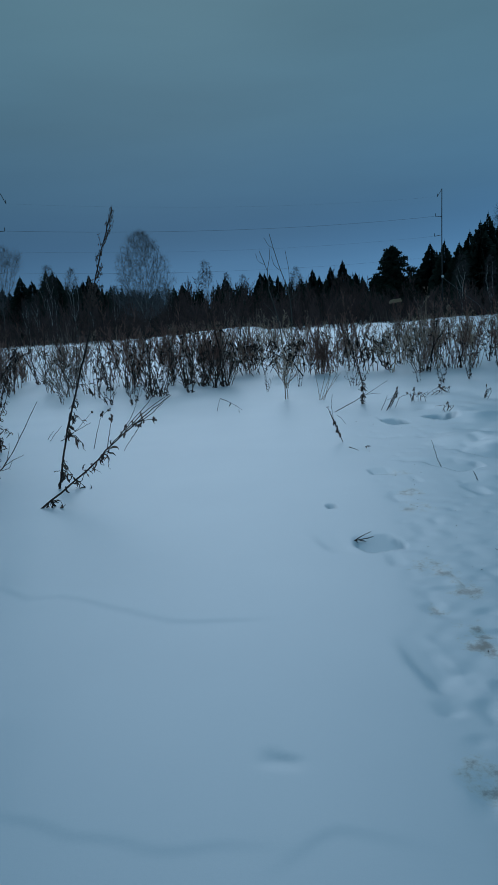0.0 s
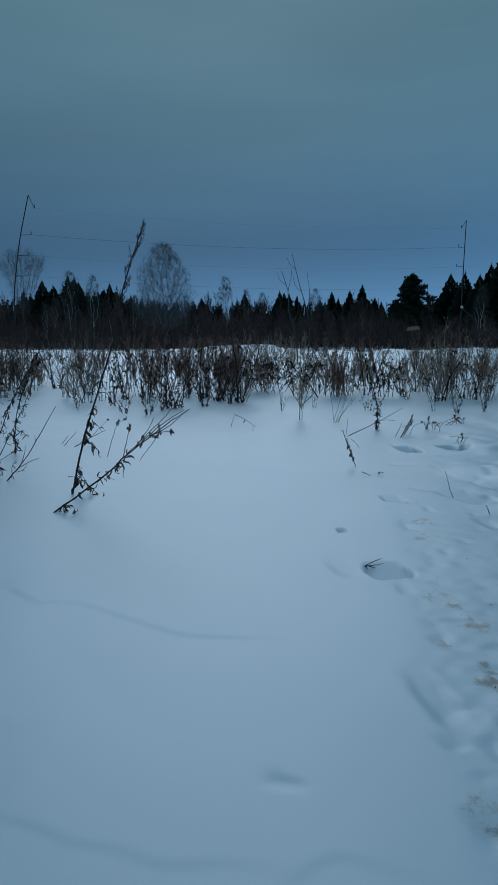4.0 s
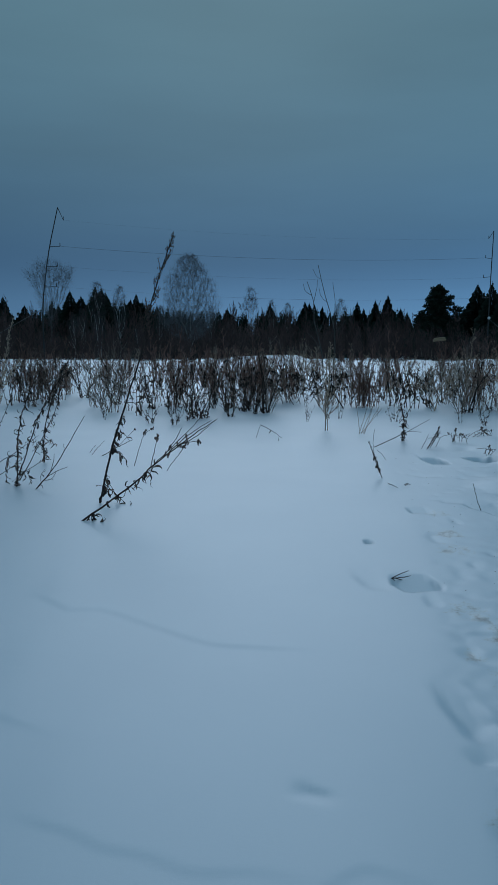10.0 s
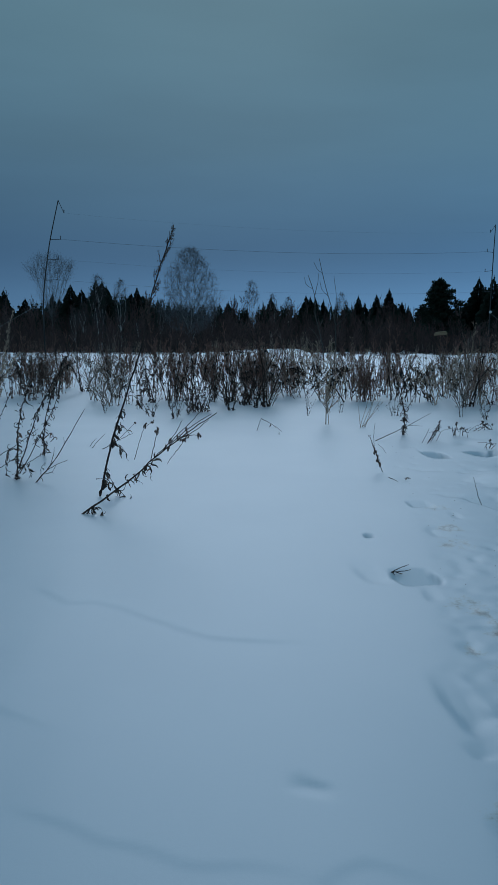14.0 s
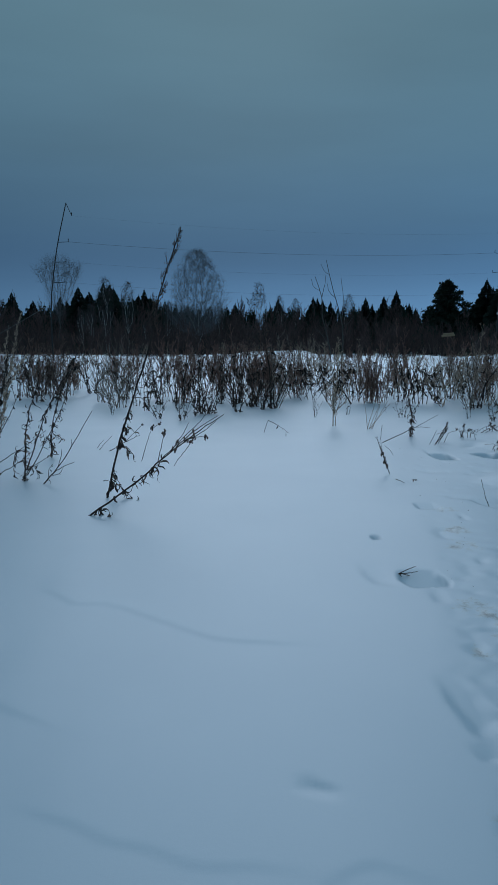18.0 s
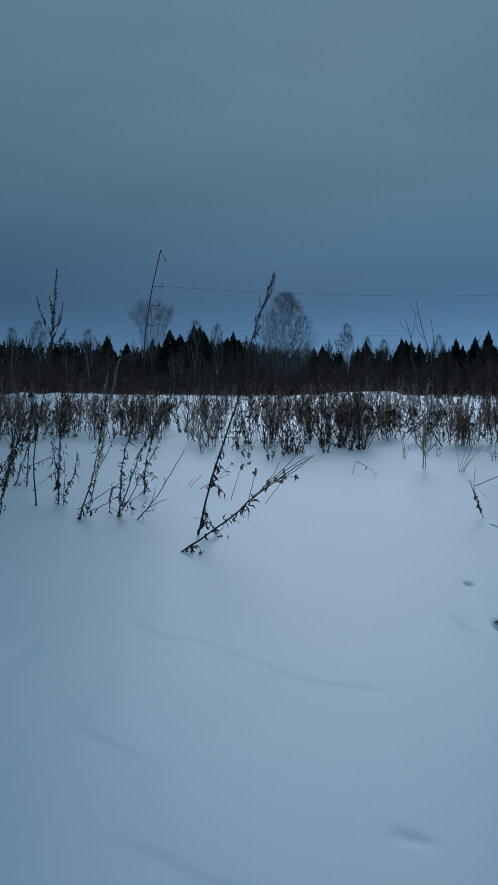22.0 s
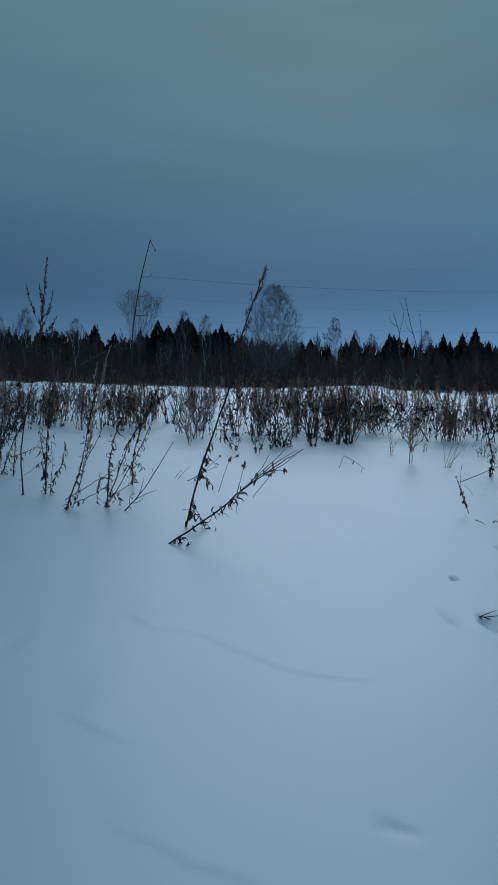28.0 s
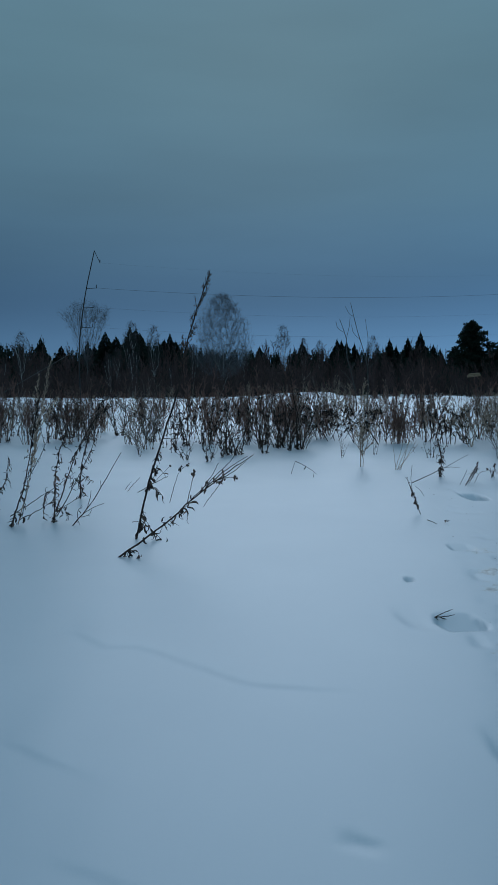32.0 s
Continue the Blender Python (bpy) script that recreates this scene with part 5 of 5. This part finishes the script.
# by the path
stalk_plant("dry_mugwort", "short leaning seed spike set with dark buds beside the footpath", (1.37, 7.17), [
    ([(0, 0, 0), (-0.05, 0, 0.13), (-0.10, 0, 0.26), (-0.14, 0, 0.38)], 0.004, [0.3, 0.6], 0.6, (0.2, 22, 0.032, 0.009, 5), ()),
    ([(-0.09, 0, 0.27), (-0.10, 0, 0.36), (-0.09, 0, 0.5)], 0.002, [], 1, None, ()), ([(0.0, 0.3, 0.24), (0.05, 0.3, 0.2), (0.09, 0.3, 0.14)], 0.002, [], 1, None, ())], 61)
stalk_plant("weed_stem", "long thin dry stem leaning out over the footpath", (1.70, 9.45), [
    ([(0, 0, 0), (0.25, 0, 0.12), (0.45, 0, 0.22), (0.72, 0, 0.37)], 0.006, [], 1, None, (0.6,)), ([(0.4, 0, 0.2), (0.5, 0, 0.21), (0.62, 0, 0.2)], 0.003, [], 1, None, ())], 61)
stalk_plant("dry_weed", "dry weed stalk with dark leaves beside the footpath", (2.22, 10.19), [
    ([(0, 0, 0), (0.02, 0, 0.3), (-0.1, 0, 0.75), (-0.2, 0, 1.2)], 0.009, steps(0.02, 0.9, 50), 1.5, None, (0.9,)), ([(0.0, 0, 0.3), (0.12, 0, 0.5), (0.3, 0, 0.75)], 0.004, steps(0.3, 1, 8), 1.1, None, (1.0,))], 62)
stalk_plant("dry_grass", "tuft of thin leaning dry stems", (1.77, 11.06), [
    ([(o, 0, 0), (o + l * 0.5, 0, h * 0.5), (o + l, 0, h)], 0.004, [0.8], 0.8, None, ()) for o, l, h in ((0, 0.2, 0.5), (0.03, 0.26, 0.45), (-0.03, 0.12, 0.42), (0.05, 0.16, 0.55), (0.0, 0.32, 0.4), (-0.02, -0.05, 0.35))], 63, material=STRAW)
put(field_weed(440, "dry_grass", "tall pale feathery dry weed on a dark stem", 1.6, 2, 0.1, 0.4, STRAW, (6, 0.08, 0.012, 0.3, 0.9, STRAW), (12, 0.25, 0.34, 0.75), (30, 0.075, 3, 0.25, STRAW), 0.008, 0.02), 1.24, 11.43, 40, 1.12)
stalk_plant("bent_stem", "thin stem snapped over into a hook above the snow", (0.13, 10.6), [
    ([(0, 0, 0), (0.03, 0, 0.1), (0.06, 0, 0.19)], 0.004, [], 1, None, ()), ([(0.06, 0, 0.19), (0.2, -0.1, 0.13), (0.35, -0.5, 0.06)], 0.0045, [0.5, 0.7, 0.9], 0.8, None, ())], 65)
stalk_plant("fallen_branch", "dark bent branch leaning among the dry weeds", (1.75, 15.0), [
    ([(0.28, 0, -0.02), (0.05, 0, 0.3), (-0.3, 0, 0.5), (-0.75, 0, 0.72)], 0.014, [], 1, None, ()), ([(0.0, 0, 0.33), (-0.1, 0, 0.2), (-0.3, 0, 0.15)], 0.008, [], 1, None, ()),
    ([(-0.3, 0, 0.5), (-0.4, 0, 0.68), (-0.42, 0, 0.9)], 0.007, [], 1, None, ())], 90, "branch")
stalk_plant("dry_weed", "low dry weed with a clump of large dark withered leaves", (3.5, 15.1), [
    ([(o, 0, 0), (o * 1.5, 0.05, 0.35), (o * 2.6, 0.0, 0.8)], 0.009, steps(0.45, 1.0, 16), 2.6, None, ()) for o in (-0.12, -0.05, 0.03, 0.12)], 91)
tuft = random.Random(64)
for k, (fx, fy, h, lean) in enumerate(((2.36, 9.3, 0.30, 0.16), (2.50, 9.6, 0.26, 0.15), (2.96, 10.1, 0.19, 0.04), (3.0, 10.0, 0.16, -0.02), (3.45, 10.6, 0.12, 0.2), (3.65, 10.7, 0.14, -0.15), (3.0, 8.8, 0.14, 0.02), (3.9, 9.8, 0.22, 0.1))):
    stalk_plant("dry_grass", "low dark bunch of dry stalks by the trodden snow", (fx, fy), [
        ([(ox, oy, 0), (ox + lean * 0.45 + tuft.gauss(0, 0.02), oy, h * 0.5), (ox + lean * q + tuft.gauss(0, 0.05), oy, h * q)], 0.0036, (0.5, 0.7, 0.9) if q > 0.7 else (), 0.8, None, (0.9,) if q > 0.8 else ())
        for ox, oy, q in [(tuft.gauss(0, 0.05), tuft.gauss(0, 0.05), tuft.uniform(0.4, 1.0)) for _ in range(5)]], 66 + k, material=BELTSTALK)
stalk_plant("weed_stem", "thin bent stem stuck in the trodden snow", (1.94, 5.8), [([(0, 0, 0), (-0.04, 0, 0.1), (-0.075, 0, 0.24)], 0.003, [], 1, None, ())], 75)
stalk_plant("weed_stem", "small dark twig lying on the snow", (1.38, 6.65), [([(-0.05, 0, 0.04), (0.0, 0, 0.02), (0.04, 0, 0.0)], 0.004, [], 1, None, ())], 76)
stalk_plant("weed_stem", "short dark twig stuck in the path", (2.02, 5.2), [([(0, 0, 0), (-0.01, 0, 0.03), (-0.03, 0, 0.07)], 0.004, [], 1, None, ())], 77)
stalk_plant("broken_twig", "small forked twig sticking out of a footprint's rim", (0.84, 4.04), [
    ([(0, 0, 0.0), (0.06, 0, 0.03), (0.10, 0, 0.045)], 0.003, [], 1, None, ()), ([(0, 0, 0.0), (0.06, 0, 0.005), (0.12, 0.02, 0.01)], 0.0035, [], 1, None, ()),
    ([(0.03, 0, 0.0), (0.08, 0, -0.015), (0.13, -0.03, -0.02)], 0.003, [], 1, None, ()), ([(0.01, 0, 0.0), (0.02, -0.02, -0.02), (0.02, -0.03, -0.06)], 0.003, [], 1, None, ())], 78, "twig")
stalk_plant("dead_leaf", "dark dead leaf frozen into the path", (1.53, 6.73), [([(-0.03, 0, 0.02), (0.0, 0, 0.03), (0.03, 0, 0.02)], 0.003, [0.2, 0.5, 0.8], 0.8, None, ())], 79, "leaf")

def path_debris():
    """Crumbs of soil, bark and dry leaf trodden into the path."""
    rng, body = random.Random(83), Shape()
    for _ in range(50):
        y = rng.uniform(1.9, 9.0)
        x = float(np.interp(y, PATH_Y, PATH_X)) + abs(rng.gauss(0.15, 0.4)) + 0.05
        p = Vector((x, y, snow_z(x, y) + 0.002))
        if rng.random() < 0.85:
            body.bud(p, rng.uniform(0.002, 0.005), rng, 0.6)
        else:
            w = rng.uniform(0, 6.28)
            body.rod([p, p + Vector((math.cos(w), math.sin(w), 0.08)) * rng.uniform(0.01, 0.025)], 0.0016, 0.001, 3)
    tagged(new("path_debris", body.data("path_debris", SEED)), "dark crumbs of soil and dry stalk on the trodden snow", "debris", kind="stuff")


path_debris()

# a sapling in the field
sapling = tagged(new("birch_sapling"), "young leafless birch sapling with thin crooked stems in the snowy field", "tree")
sapling.location = (3.3, 30, snow_z(3.3, 30))
for line, r in (([(-0.15, 0, -0.2), (-0.2, 0, 0.95), (-0.55, 0, 2.25), (-0.58, 0.1, 3.05), (-0.84, 0.1, 3.85)], 0.026), ([(-0.57, 0.1, 3.0), (-0.48, 0.2, 3.4), (-0.39, 0.2, 3.93)], 0.013),
                ([(0.25, 0, -0.2), (0.3, 0, 0.5), (0.3, 0, 1.85), (-0.12, 0, 3.3), (-0.4, 0, 4.5)], 0.026), ([(0.3, 0, 1.8), (0.5, 0.1, 1.95), (0.77, 0.1, 2.27)], 0.011),
                ([(0.24, 0, 2.1), (0.3, -0.1, 2.8), (0.2, -0.1, 3.8)], 0.014), ([(-0.2, 0, 1.0), (-0.55, 0, 1.5), (-0.8, 0, 1.75)], 0.010), ([(-0.3, 0, 3.95), (-0.5, 0, 4.1), (-0.62, 0, 4.35)], 0.009),
                ([(-0.02, 0, 3.0), (-0.3, 0, 3.3), (-0.36, 0, 3.6)], 0.010), ([(-0.4, 0, 1.7), (-0.2, 0.1, 2.1), (-0.1, 0.1, 2.6)], 0.010), ([(-0.66, 0.1, 3.3), (-0.95, 0, 3.5), (-1.0, 0, 3.75)], 0.009)):
    s = Shape()
    s.rod(wild(random.Random(31), curve(line, 8), 0.015), r, max(0.007, r * 0.4), 5)
    part("stem", s, GREYBARK, sapling, smooth=True)

# a pale board under the pine
board = tagged(new("wooden_board"), "pale weathered board propped at the forest edge", "board")
bx, by = at(0.266, 57), 57
board.location = (bx, by, snow_z(bx, by))
for k in range(2):
    s = Shape()
    s.rod([(-0.5 + 0.1 * k, 0.05 * k, 1.72 + 0.12 * k), (0.0, 0.05 * k, 1.77 + 0.12 * k), (0.5 - 0.06 * k, 0.05 * k, 1.81 + 0.12 * k)], 0.10, 0.09, 6)
    part("plank", s, PLANK, board)
for sx in (-0.4, 0.4):
    s = Shape()
    s.rod([(sx, 0.1, -0.1), (sx, 0.1, 1.9)], 0.03, 0.025, 5)
    part("post", s, BARK, board)
